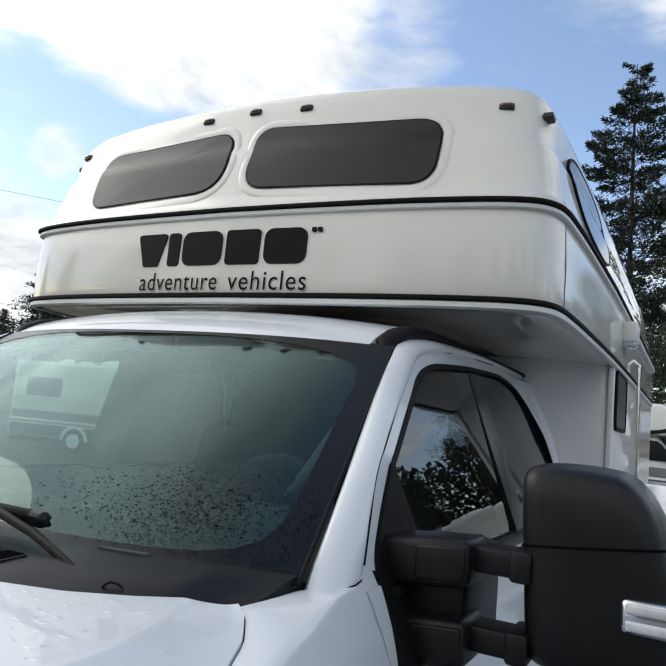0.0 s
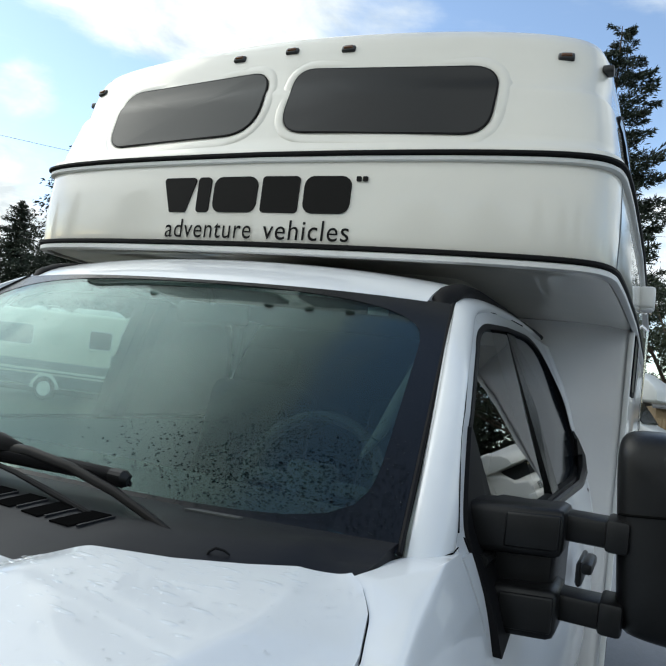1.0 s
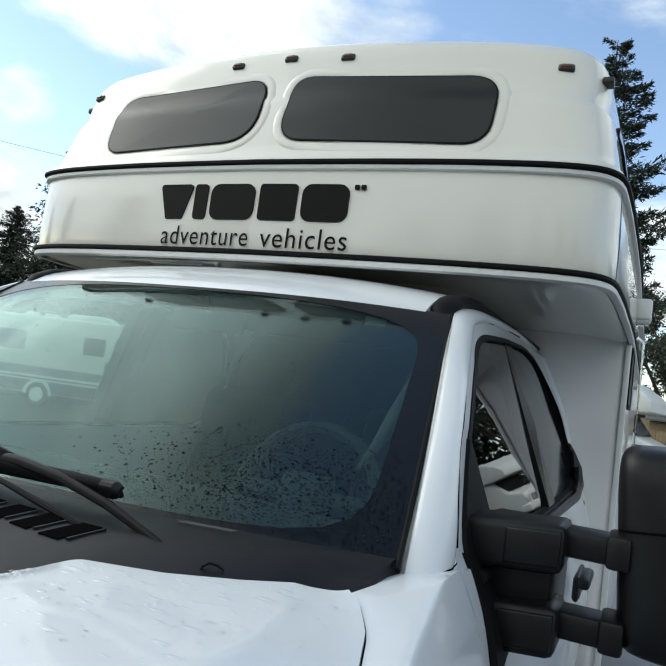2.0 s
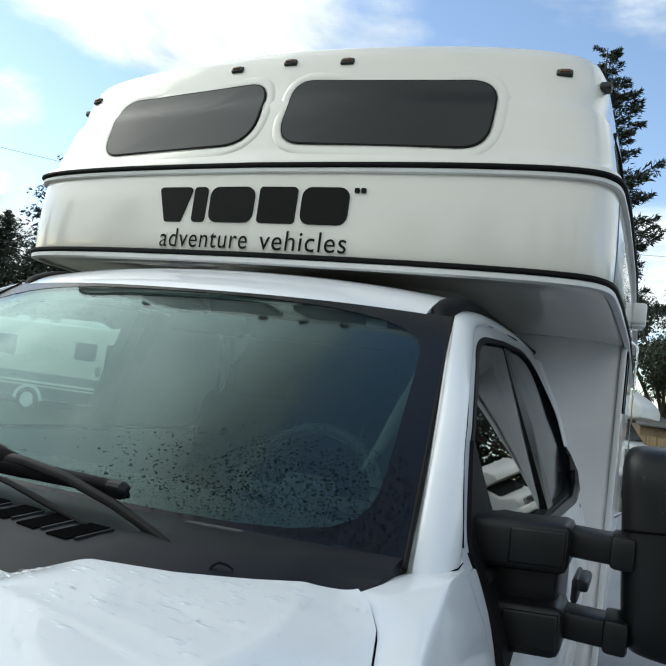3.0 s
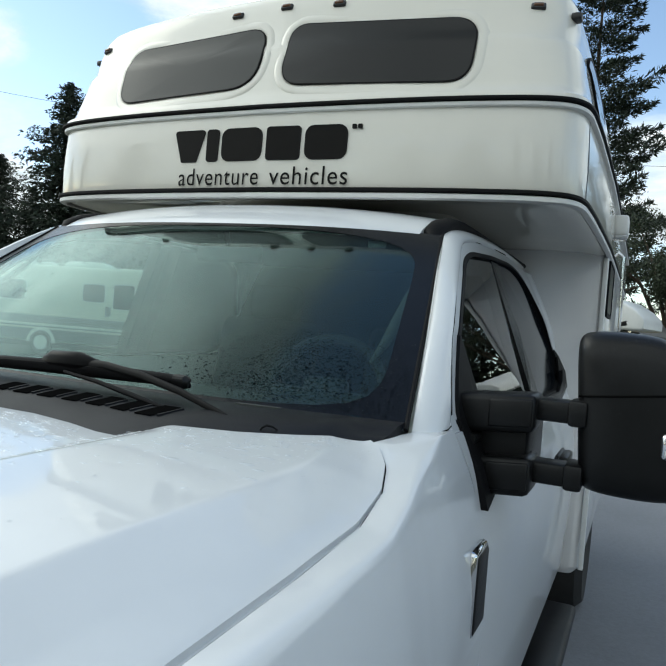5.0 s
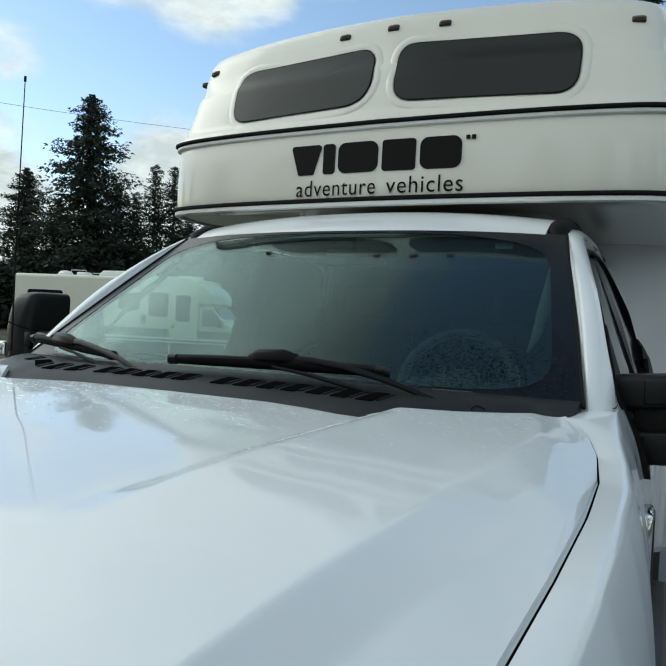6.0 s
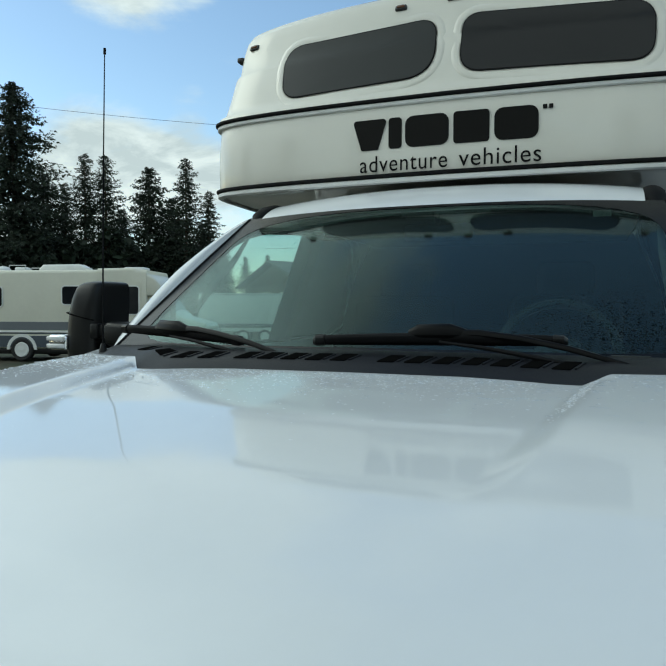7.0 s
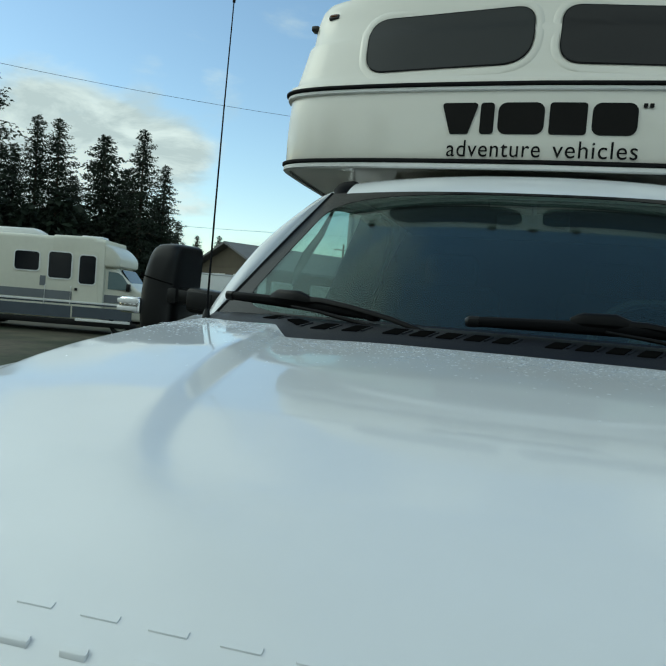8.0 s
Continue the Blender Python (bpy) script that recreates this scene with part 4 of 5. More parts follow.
for sign in (-1, 1):
    me = tube(seam_line, 0.0026, 6)
    part("door_gap", me if sign > 0 else flip(me), VENT, truck)
    me = tube([(0.852, -0.974, 1.471), (0.872, -0.952, 1.472), (0.893, -0.918, 1.475), (0.906, -0.890, 1.480), (0.908, -0.872, 1.486)], 0.0012, 6)
    part("pillar_seam", me if sign > 0 else flip(me), VENT, truck)

# ---- towing mirrors ----


def mirror(side, out_by, label):
    sail_line = [(-0.655, 1.672, 0.012), (-0.735, 1.593, 0.04), (-0.800, 1.520, 0.03), (-0.815, 1.473, 0.02), (-0.816, 1.43, 0.02), (-0.816, 1.37, 0.02), (-0.815, 1.315, 0.006), (-0.66, 1.345, 0.03), (-0.34, 1.352, 0.05), (-0.30, 1.40, 0.05), (-0.36, 1.470, 0.03), (-0.56, 1.480, 0.03), (-0.605, 1.56, 0.03)]
    on_sail = lambda y, z, d: on_door(y, z, d + 0.010 * smooth01((1.46 - z) / 0.10))
    base = part("mirror", side(pane(corners(sail_line, 4), on_sail, 0.006, 0.020, 3)), RUBBER, truck, label)
    part("bracket", side(joined(block(0.88, 1.036, -0.715, -0.46, 1.345, 1.530, 0.02))), PLASTIC, base)
    reach = 0.0 if out_by > 0 else -0.010
    for z, x0, lean in ((1.512, 0.872, 0.008), (1.380, 0.932, 0.008)):
        me = block(x0, 1.052, -0.765, -0.63, z - 0.043, z + 0.038, 0.014)
        for v in me.vertices:
            v.co.z += lean * (v.co.x - 0.96) / 0.09
        arm = part("arm_sleeve", side(me), PLASTIC, base)
        cover = block(0.958, 1.046, -0.769, -0.757, z - 0.030, z + 0.028, 0.004)
        for v in cover.vertices:
            v.co.z += lean * (v.co.x - 0.96) / 0.09
        part("sleeve_cover", side(cover), PLASTIC, arm)
        part("arm_tube", side(joined(block(1.03, 1.145 + reach, -0.725, -0.645, z - 0.010, z + 0.036, 0.010), block(1.112 + reach, 1.150 + reach, -0.735, -0.635, z - 0.014, z + 0.040, 0.008))), PLASTIC, base)
    # head: a tall rounded shell, deeper in the middle, its outer upper corner cut away
    head_line = [(1.134, 1.42), (1.124, 1.56), (1.117, 1.650), (1.120, 1.690), (1.15, 1.701), (1.24, 1.701), (1.295, 1.692), (1.338, 1.640), (1.366, 1.560), (1.374, 1.48), (1.372, 1.42), (1.350, 1.372), (1.29, 1.358), (1.18, 1.360), (1.140, 1.372)]
    slim_by, lamp_in, lamp_cut = (1.0, 0.0, 0.0) if out_by > 0 else (0.54, 0.050, 0.062)
    ring = [Vector((1.12 + (p.x - 1.12) * slim_by + reach, p.y)) for p in chaikin([Vector(p) for p in head_line], 2, closed=True)]
    c = Vector((1.12 + 0.128 * slim_by + reach, 1.53))
    prof = ((-0.545, 1.0), (-0.62, 1.0), (-0.675, 0.992), (-0.700, 0.972), (-0.716, 0.93), (-0.728, 0.84), (-0.735, 0.66), (-0.739, 0.4), (-0.740, 0.1))
    rows = [[(c.x + (p.x - c.x) * k, y, c.y + (p.y - c.y) * k) for p in ring] for y, k in prof]
    head = part("mirror_head", side(loft(rows, ring=True, caps=True, smooth=50)), PLASTIC, base)
    def on_head(x, z, d):
        k = max(abs(x - c.x) / (0.13 * slim_by), abs(z - c.y) / 0.172)
        return Vector((x, float(np.interp(k, [0.1, 0.4, 0.66, 0.84, 0.93, 0.97], [-0.740, -0.739, -0.735, -0.728, -0.716, -0.700])) - d, z))
    seam = [on_head(1.130 + reach + 0.236 * slim_by * k / 16, 1.562 + 0.028 * k / 16, 0.001) for k in range(17)]
    part("cap_seam", side(tube(seam, 0.0022, 6)), VENT, head)
    lamp = part("marker_lamp", side(block(1.288 + reach - lamp_in, 1.380 + reach - lamp_cut, -0.746, -0.670, 1.456, 1.510, 0.010)), CHROME, head, "chromed clearance lamp")
    for z in (1.470, 1.496):
        part("lens", side(block(1.296 + reach - lamp_in, 1.384 + reach - lamp_cut, -0.750, -0.69, z - 0.008, z + 0.008, 0.004)), CLEAR_LENS, lamp)
    part("mirror_glass", side(block(1.140 + reach, 1.355 + reach - (1 - slim_by) * 0.25, -0.546, -0.538, 1.38, 1.68, 0.003)), CHROME, head)


mirror(lambda me: me, 1, "big black towing mirror, pulled out on two arms")
mirror(flip, -1, "big black towing mirror, pushed in on its arms")

# ---- aerial ----
aerial = part("aerial", tube([(-0.842, -1.030, 1.485), (-0.838, -1.032, 1.75), (-0.832, -1.034, 2.05), (-0.824, -1.036, 2.34)], [0.0034, 0.0027, 0.0021, 0.0016], 6), RUBBER, truck, "thin black whip aerial")
part("aerial_base", tube([(-0.842, -1.030, 1.458), (-0.842, -1.030, 1.478), (-0.842, -1.030, 1.500)], [0.014, 0.012, 0.006], 12), PLASTIC, aerial)
part("aerial_tip", tube([(-0.824, -1.036, 2.335), (-0.8235, -1.036, 2.352)], [0.004, 0.004], 6), RUBBER, aerial)

# ---- front end, not far below the bonnet ----
part("grille_surround", block(-0.80, 0.80, -2.47, -2.30, 0.78, 1.17, 0.03), PAINT, truck)
grille = part("grille", block(-0.60, 0.60, -2.485, -2.44, 0.82, 1.12, 0.02), PLASTIC, truck, "dark grille with two broad chrome bars")
for z in (0.90, 1.03):
    part("grille_bar", block(-0.60, 0.60, -2.51, -2.46, z - 0.04, z + 0.04, 0.014), CHROME, grille)
part("bumper", block(-0.99, 0.99, -2.60, -2.36, 0.50, 0.74, 0.04), CHROME, truck)
for sign in (-1, 1):
    side = (lambda me: me) if sign > 0 else flip
    part("headlight", side(block(0.62, 0.93, -2.47, -2.28, 0.84, 1.15, 0.03)), CLEAR_LENS, truck)
    part("running_board", side(block(0.90, 1.06, -0.95, 1.1, 0.44, 0.50, 0.02)), PLASTIC, truck)
    badge = part("wing_badge", side(block(0.972, 0.994, -0.945, -0.832, 1.10, 1.268, 0.010)), CHROME, truck, "dark vent badge with a chrome edge")
    part("badge_face", side(block(0.980, 0.997, -0.937, -0.838, 1.106, 1.260, 0.008)), PLASTIC, badge)
part("chassis", block(-0.45, 0.45, -2.3, 3.9, 0.42, 0.66, 0.02), PLASTIC, truck)


def wheel(x, y, r, w):
    prof = [(0.55 * r, 0.0), (0.62 * r, 0.42 * w), (0.9 * r, 0.5 * w), (r, 0.36 * w), (r, -0.36 * w), (0.9 * r, -0.5 * w), (0.55 * r, -0.45 * w)]
    rows = [[(x + d, y + q * math.cos(a), r + q * math.sin(a)) for a in (2 * math.pi * k / 36 for k in range(36))] for q, d in prof]
    wh = part("wheel", loft(rows, ring=True), TYRE, truck)
    rows = [[(x + d * (1 if x > 0 else -1), y + q * math.cos(a), r + q * math.sin(a)) for a in (2 * math.pi * k / 36 for k in range(36))] for q, d in ((0.62 * r, 0.40 * w), (0.5 * r, 0.30 * w), (0.2 * r, 0.36 * w), (0.02 * r, 0.38 * w))]
    part("rim", loft(rows, ring=True, caps=True), RIM, wh)


for x in (-0.87, 0.87):
    wheel(x, -1.72, 0.41, 0.25)
    wheel(x, 2.55, 0.41, 0.30)

# ---- inside the cab ----
dash_rows = [[(x, y, z + 0.02 * math.cos(x * 2)) for x in [0.80 * k / 12 for k in range(-12, 13)]] for y, z in ((-1.02, 1.46), (-0.85, 1.465), (-0.62, 1.455), (-0.50, 1.43), (-0.46, 1.36), (-0.48, 1.10))]
part("dashboard", thick(dash_rows, (0, 0.02, -0.03), 50), CABIN, truck)
wheel_m = pose(0.40, -0.38, 1.455, 66, 0, 0)
ring_pts = [wheel_m @ Vector((0.185 * math.cos(a), 0.185 * math.sin(a), 0)) for a in (2 * math.pi * k / 40 for k in range(41))]
steer = part("steering_wheel", tube(ring_pts, 0.016, 8), CABIN, truck, "dark steering wheel seen through the windscreen")
part("hub", moved(block(-0.07, 0.07, -0.06, 0.06, -0.03, 0.02, 0.02), wheel_m), CABIN, steer)
part("spoke", moved(block(-0.17, 0.17, -0.02, 0.02, -0.012, 0.012, 0.008), wheel_m), CABIN, steer)
for x in (-0.38, 0.38):
    seat = part("seat", block(x - 0.26, x + 0.26, 0.05, 0.60, 0.95, 1.12, 0.05, 3), SEAT, truck)
    part("seat_back", moved(block(-0.25, 0.25, -0.07, 0.07, -0.34, 0.34, 0.06, 3), pose(x, 0.62, 1.34, -14)), SEAT, seat)
    part("head_rest", moved(block(-0.13, 0.13, -0.05, 0.05, -0.09, 0.09, 0.04, 3), pose(x, 0.72, 1.74, -10)), SEAT, seat)
    part("sun_visor", moved(block(-0.22, 0.22, -0.008, 0.008, -0.06, 0.06, 0.006), pose(x, -0.20, 1.955, 80)), CABIN, truck)
part("headliner", block(-0.66, 0.66, -0.22, 1.12, 1.955, 1.965, 0.004), CABIN_LIGHT, truck)
back_rows = [[(w * k / 6, 1.12, z) for k in range(-6, 7)] for z, w in ((0.70, 0.95), (1.40, 0.95), (1.50, 0.880), (1.75, 0.805), (1.90, 0.735), (1.99, 0.69), (2.03, 0.60))]
part("cab_back_wall", thick(back_rows, (0, 0.03, 0), 40), CABIN, truck)
part("cab_floor", block(-0.93, 0.93, -1.0, 1.12, 0.66, 0.70, 0.01), CABIN, truck)
part("firewall", block(-0.86, 0.86, -1.06, -1.02, 0.7, 1.42, 0.01), CABIN, truck)
rear_mirror = part("rear_view_mirror", block(-0.12, 0.12, -0.33, -0.30, 1.84, 1.90, 0.012), CABIN, truck)
part("mirror_stem", tube([(0, -0.345, 1.94), (0, -0.32, 1.89)], 0.010, 8), CABIN, rear_mirror)
trim_line = [screen(0.955, 0.90, -0.03), screen(0.935, 0.72, -0.05), screen(0.915, 0.55, -0.05), screen(0.895, 0.42, -0.055), screen(0.87, 0.33, -0.06)]
trim_me = tube(trim_line, [0.006, 0.013, 0.017, 0.013, 0.004], 10, 0.6)
for sign in (-1, 1):
    part("pillar_trim", trim_me if sign > 0 else flip(trim_me), CABIN_LIGHT, truck, "pale inside pillar trim")
part("toll_tag", block(0.50, 0.555, -0.372, -0.366, 1.895, 1.915, 0.002), CLEAR_LENS, truck, "pale tag behind the windscreen")

# ---- rain drops on the glass and the bonnet ----


def drops(places, rng, small, large, long=0.4):
    """Many flat beads of water lying on a surface, as one mesh."""
    verts, faces = [], []
    for p, n in places:
        r = small + (large - small) * rng.random() ** 2.5
        a = (Vector((1, 0, 0)) - n * n.x).normalized()
        b = n.cross(a)
        k = len(verts)
        st = 1 + long * rng.random()
        for q, h in ((1.0, 0.0), (0.72, 0.34)):
            verts += [p + (a * math.cos(w) * st + b * math.sin(w)) * r * q + n * r * h for w in (2 * math.pi * j / 7 for j in range(7))]
        verts.append(p + n * r * 0.5)
        for j in range(7):
            i = (j + 1) % 7
            faces += [(k + j, k + i, k + 7 + i, k + 7 + j), (k + 7 + j, k + 7 + i, k + 14)]
    me = bpy.data.meshes.new("drops")
    me.from_pydata([tuple(v) for v in verts], [], faces)
    me.polygons.foreach_set("use_smooth", [True] * len(me.polygons))
    return me


rng = np.random.default_rng(4)
spots = []
while len(spots) < 3600:
    u, v = rng.uniform(-0.95, 0.985), rng.uniform(0.03, 0.95)
    keep = math.exp(-((u - 0.78) / 0.26) ** 2 - ((v - 0.12) / 0.17) ** 2) + 0.008
    if rng.random() < keep:
        spots.append((screen(u, v, 0.0034 if abs(u) > 0.9 or v < 0.1 else 0.0003), (screen(u, v, 1) - screen(u, v, 0)).normalized()))
tagged(part("rain_on_glass", drops(spots, rng, 0.0008, 0.0026), BEAD, truck, "fine rain drops on the windscreen"), kind="stuff")
spots = []
while len(spots) < 3200:
    x, y = rng.uniform(-0.88, 0.88), -1.10 - abs(rng.normal(0, 0.20))
    yr, = lerp_table(REAR_EDGE, min(0.827, abs(x)))
    if y > yr - 0.01 or abs(x) > 0.86 or (x > 0.42 and rng.random() > 0.25):
        continue
    spots.append((Vector((x, y, bonnet_z(x, y) + 0.0003)), Vector((0, -0.06, 1)).normalized()))
# more of it gathers along the flanks of the sunken middle
for k in range(700):
    y = -1.335 - abs(rng.normal(0, 0.14))
    x = (trough(y) - 0.004 + rng.normal(0, 0.005)) * (1 if k % 2 else -1)
    spots.append((Vector((x, y, bonnet_z(x, y) + 0.0003)), Vector((0, -0.06, 1)).normalized()))
tagged(part("rain_on_bonnet", drops(spots, rng, 0.0009, 0.0027), DROP, truck, "rain drops on the bonnet"), kind="stuff")
# and runs together into longer beads behind the rear edge
spots = []
while len(spots) < 800:
    x = rng.uniform(-0.80, 0.80)
    yr, = lerp_table(REAR_EDGE, min(0.827, abs(x)))
    y = yr - 0.02 - abs(rng.normal(0, 0.12))
    spots.append((Vector((x, y, bonnet_z(x, y) + 0.0003)), Vector((0, -0.06, 1)).normalized()))
tagged(part("rain_film", drops(spots, rng, 0.0016, 0.0042, 4.0), FILM, truck, "long beads of rain water on the bonnet"), kind="stuff")
spots = []
while len(spots) < 420:
    x, z = rng.uniform(1.13, 1.36), 1.692 - abs(rng.normal(0, 0.05))
    k = max(abs(x - 1.248) / 0.13, abs(z - 1.53) / 0.172)
    if k < 0.95:
        spots.append((Vector((x, float(np.interp(k, [0.1, 0.4, 0.66, 0.84, 0.93, 0.97], [-0.740, -0.739, -0.735, -0.728, -0.716, -0.700])) - 0.001, z)), Vector((0, -1, 0.15)).normalized()))
tagged(part("rain_on_mirror", drops(spots, rng, 0.0006, 0.0012), FILM, truck, "fine rain drops on the towing mirror"), kind="stuff")

# ---- motorhomes in the yard ----


def coach_skin(stations, x0, x1, smooth=30):
    """A long body with its length along x: rows of (x, half width, floor, roof, corner)."""
    rows = []
    for x, w, z0, z1, r in stations:
        rows.append([(x, u, v) for u, v in rounded(-w, w, z0, z1, r, 4)])
    return loft(rows, ring=True, caps=True, smooth=smooth)


def flat_panel(x0, x1, z0, z1, y, mat, name, parent, r=0.05, deep=0.02, label=""):
    """A rounded panel standing proud of a side wall at y (towards -y)."""
    return part(name, pane(rounded(x0, x1, z0, z1, r, 4), lambda u, v, d: Vector((u, y - d, v)), deep, deep, 1), mat, parent, label)


def wheel_at(x, y, r, parent, side=-1):
    rows = [[(x + q * math.cos(a), y + d * side, r + q * math.sin(a)) for a in (2 * math.pi * k / 28 for k in range(28))] for q, d in ((0.5 * r, -0.2), (r, -0.18), (r, 0.02), (0.9 * r, 0.05), (0.62 * r, 0.03))]
    w = part("wheel", loft(rows, ring=True, caps=True), TYRE, parent)
    rows = [[(x + q * math.cos(a), y + d * side, r + q * math.sin(a)) for a in (2 * math.pi * k / 28 for k in range(28))] for q, d in ((0.66 * r, 0.035), (0.6 * r, 0.06), (0.25 * r, 0.04), (0.02 * r, 0.07))]
    part("hubcap", loft(rows, ring=True, caps=True), RV_WHITE, w)


def class_c(name, label, skin, bunk=0.0, nose=0.0):
    """A motorhome on a van chassis, nose at x = 0, tail towards -x, shown side towards -y."""
    rv = thing(name, (0, 0, 0), label, "motorhome")
    w = 1.18
    body = part("coach_body", coach_skin([(-8.1, w - 0.06, 0.42, 2.80, 0.10), (-8.04, w, 0.38, 2.86, 0.12), (-5, w, 0.38, 2.88, 0.12), (-1.62, w, 0.38, 2.90, 0.12), (-1.50, w - 0.02, 0.40, 2.88, 0.12)], 0, 0), skin, rv)
    part("over_cab", coach_skin([(-3.1, w + 0.005, 2.30, 2.93, 0.12), (-1.5 - 0.6 * bunk, w, 2.10, 2.95, 0.10), (-0.95 - bunk, w - 0.02, 2.06, 2.90, 0.09), (-0.50 - bunk, w - 0.05, 2.06, 2.64, 0.08), (-0.32 - bunk, w - 0.08, 2.08, 2.46, 0.06), (-0.26 - bunk, w - 0.12, 2.12, 2.34, 0.05)], 0, 0), skin, rv)
    cab = part("cab", coach_skin([(-1.7, 0.98, 0.45, 2.12, 0.14), (-1.20, 0.98, 0.45, 2.10, 0.16), (-0.92, 0.95, 0.45, 1.80, 0.14), (-0.62 + 0.3 * nose, 0.94, 0.45, 1.42, 0.10), (-0.08 + nose, 0.90, 0.45, 1.22, 0.12), (nose, 0.84, 0.5, 1.10, 0.10)], 0, 0), skin, rv)
    glass_line = [(-1.40, 1.40), (-0.66, 1.40), (-0.72, 1.52), (-0.98, 1.84), (-1.10, 1.92), (-1.40, 1.94)]
    part("cab_window", pane(glass_line, lambda u, v, d: Vector((u, -0.985 - d, v)), 0.02, 0.05, 1), PALE_GLASS if bunk else RV_GLASS, cab, "cab side window")
    part("cab_mirror", block(-0.78, -0.66, -1.22, -1.05, 1.36, 1.60, 0.03), PLASTIC, cab)
    part("front_bumper", block(-0.28 + nose, 0.10 + nose, -1.0, 1.0, 0.48, 0.74, 0.05), skin, rv)
    for y in (-0.75, 0.75):
        part("front_lamp", block(-0.14 + nose, 0.02 + nose, y - 0.15, y + 0.15, 0.80, 1.02, 0.03), CLEAR_LENS, rv)
    grille = part("grille", block(-0.10 + nose, 0.025 + nose, -0.56, 0.56, 0.78, 1.04, 0.02), PLASTIC, rv)
    for z in (0.83, 0.91, 0.99):
        part("grille_bar", block(-0.02 + nose, 0.045 + nose, -0.55, 0.55, z - 0.020, z + 0.020, 0.006), CHROME, grille)
    slope = lambda u, v, d: Vector((-0.60 - (v - 1.42) * 0.78 + d, u, v))
    part("cab_windscreen", pane(rounded(-0.80, 0.80, 1.46, 2.02, 0.10, 4), slope, 0.03, 0.05, 2), RV_GLASS, cab)
    if not bunk:
        along = lambda u, v, d: Vector((u, -(1.165 - 0.10 * max(0.0, (u + 0.95) / 0.65)) - d, v))
        part("swoosh", pane([(-1.75, 2.14), (-1.2, 2.17), (-0.7, 2.27), (-0.34, 2.42), (-0.36, 2.36), (-0.7, 2.17), (-1.2, 2.09), (-1.75, 2.10)], along, 0.02, 0.04, 1), PLASTIC, rv, "dark swoosh")
    for x0, x1, z0, z1 in ((-2.25, -1.75, 1.50, 2.36), (-3.20, -2.50, 1.62, 2.40), (-4.25, -3.50, 1.80, 2.36), (-7.55, -6.25, 1.72, 2.34)):
        win = flat_panel(x0, x1, z0, z1, -w, RV_GLASS, "coach_window", rv, 0.09, 0.02)
        line = rounded(x0, x1, z0, z1, 0.09, 4)
        part("window_frame", ring_strip(line, grown(line, 0.035), lambda u, v, d: Vector((u, -w - d, v)), 0.028, 0.03), RV_WHITE, win)
    door = flat_panel(-2.42, -1.66, 0.50, 2.50, -w, skin, "entry_door", rv, 0.08, 0.012)
    part("door_handle", block(-2.36, -2.28, -w - 0.05, -w, 1.28, 1.36, 0.01), PLASTIC, door)
    for x in (-2.47, -3.27):
        part("grab_rail", tube([(x, -w - 0.01, 1.40), (x, -w - 0.06, 1.36), (x, -w - 0.06, 0.84), (x, -w - 0.01, 0.80)], 0.014, 6), RV_WHITE, rv)
    flat_panel(-3.45, -3.28, 1.36, 1.66, -w, STRIPE, "vent_door", rv, 0.02, 0.02)
    for x0, x1, z0, z1, mat in ((-8.0, -2.45, 0.98, 1.24, STRIPE), (-1.64, -0.30, 0.98, 1.22, STRIPE), (-8.0, -0.30, 0.86, 0.90, STRIPE_DARK), (-8.0, -2.45, 0.44, 0.80, STRIPE_DARK), (-2.40, -0.55, 0.47, 0.80, STRIPE_DARK)):
        flat_panel(x0, x1, z0, z1, -w if x0 < -1.65 or x1 < -1.65 else -0.985, mat, "side_stripe", rv, 0.01, 0.014)
    part("rub_rail", block(-8.02, -0.2, -w - 0.03, -w + 0.01, 0.90, 0.96, 0.008), RV_WHITE, rv)
    part("skirt", block(-8.0, -0.4, -w + 0.04, w - 0.04, 0.22, 0.40, 0.02), PLASTIC, rv)
    part("step_bar", block(-2.3, -0.6, -w - 0.02, -w + 0.05, 0.36, 0.44, 0.01), RV_WHITE, rv)
    ac = part("roof_air_conditioner", coach_skin([(-5.45, 0.28, 2.86, 2.98, 0.05), (-5.30, 0.34, 2.86, 3.10, 0.07), (-4.1, 0.34, 2.86, 3.12, 0.07), (-3.85, 0.30, 2.86, 3.00, 0.05)], 0, 0), RV_WHITE, rv)
    part("roof_vent", block(-2.55, -1.85, -0.3, 0.3, 2.92, 3.02, 0.04), RV_WHITE, rv)
    part("roof_vent", block(-6.3, -5.9, -0.3, 0.1, 2.86, 3.02, 0.05), RV_WHITE, rv)
    dome = [[(-6.75 + q * math.cos(a), -0.2 + q * math.sin(a), 2.86 + h) for a in (2 * math.pi * k / 16 for k in range(16))] for q, h in ((0.26, 0), (0.26, 0.08), (0.18, 0.17), (0.02, 0.20))]
    part("satellite_dome", loft(dome, ring=True, caps=True), RV_WHITE, rv)
    for y in (-0.9, 0.6):
        part("roof_rack", tube([(-6.15, y, 2.86), (-6.15, y, 3.04), (-5.6, y, 3.04), (-5.6, y, 2.86)], 0.016, 6), METAL, rv)
    for x in (-5.6, -0.95):
        arch = [[(x + q * math.cos(a), -w - d, 0.36 + q * math.sin(a)) for a in (math.pi * k / 16 for k in range(17))] for q, d in ((0.50, 0.0), (0.50, 0.03), (0.40, 0.03), (0.40, -0.02))]
        if x < -2:
            part("wheel_arch", loft(arch), RV_WHITE, rv)
        wheel_at(x, -w + 0.0 if x < -2 else -0.92, 0.36, rv)
        wheel_at(x, w if x < -2 else 0.92, 0.36, rv, 1)
    return rv


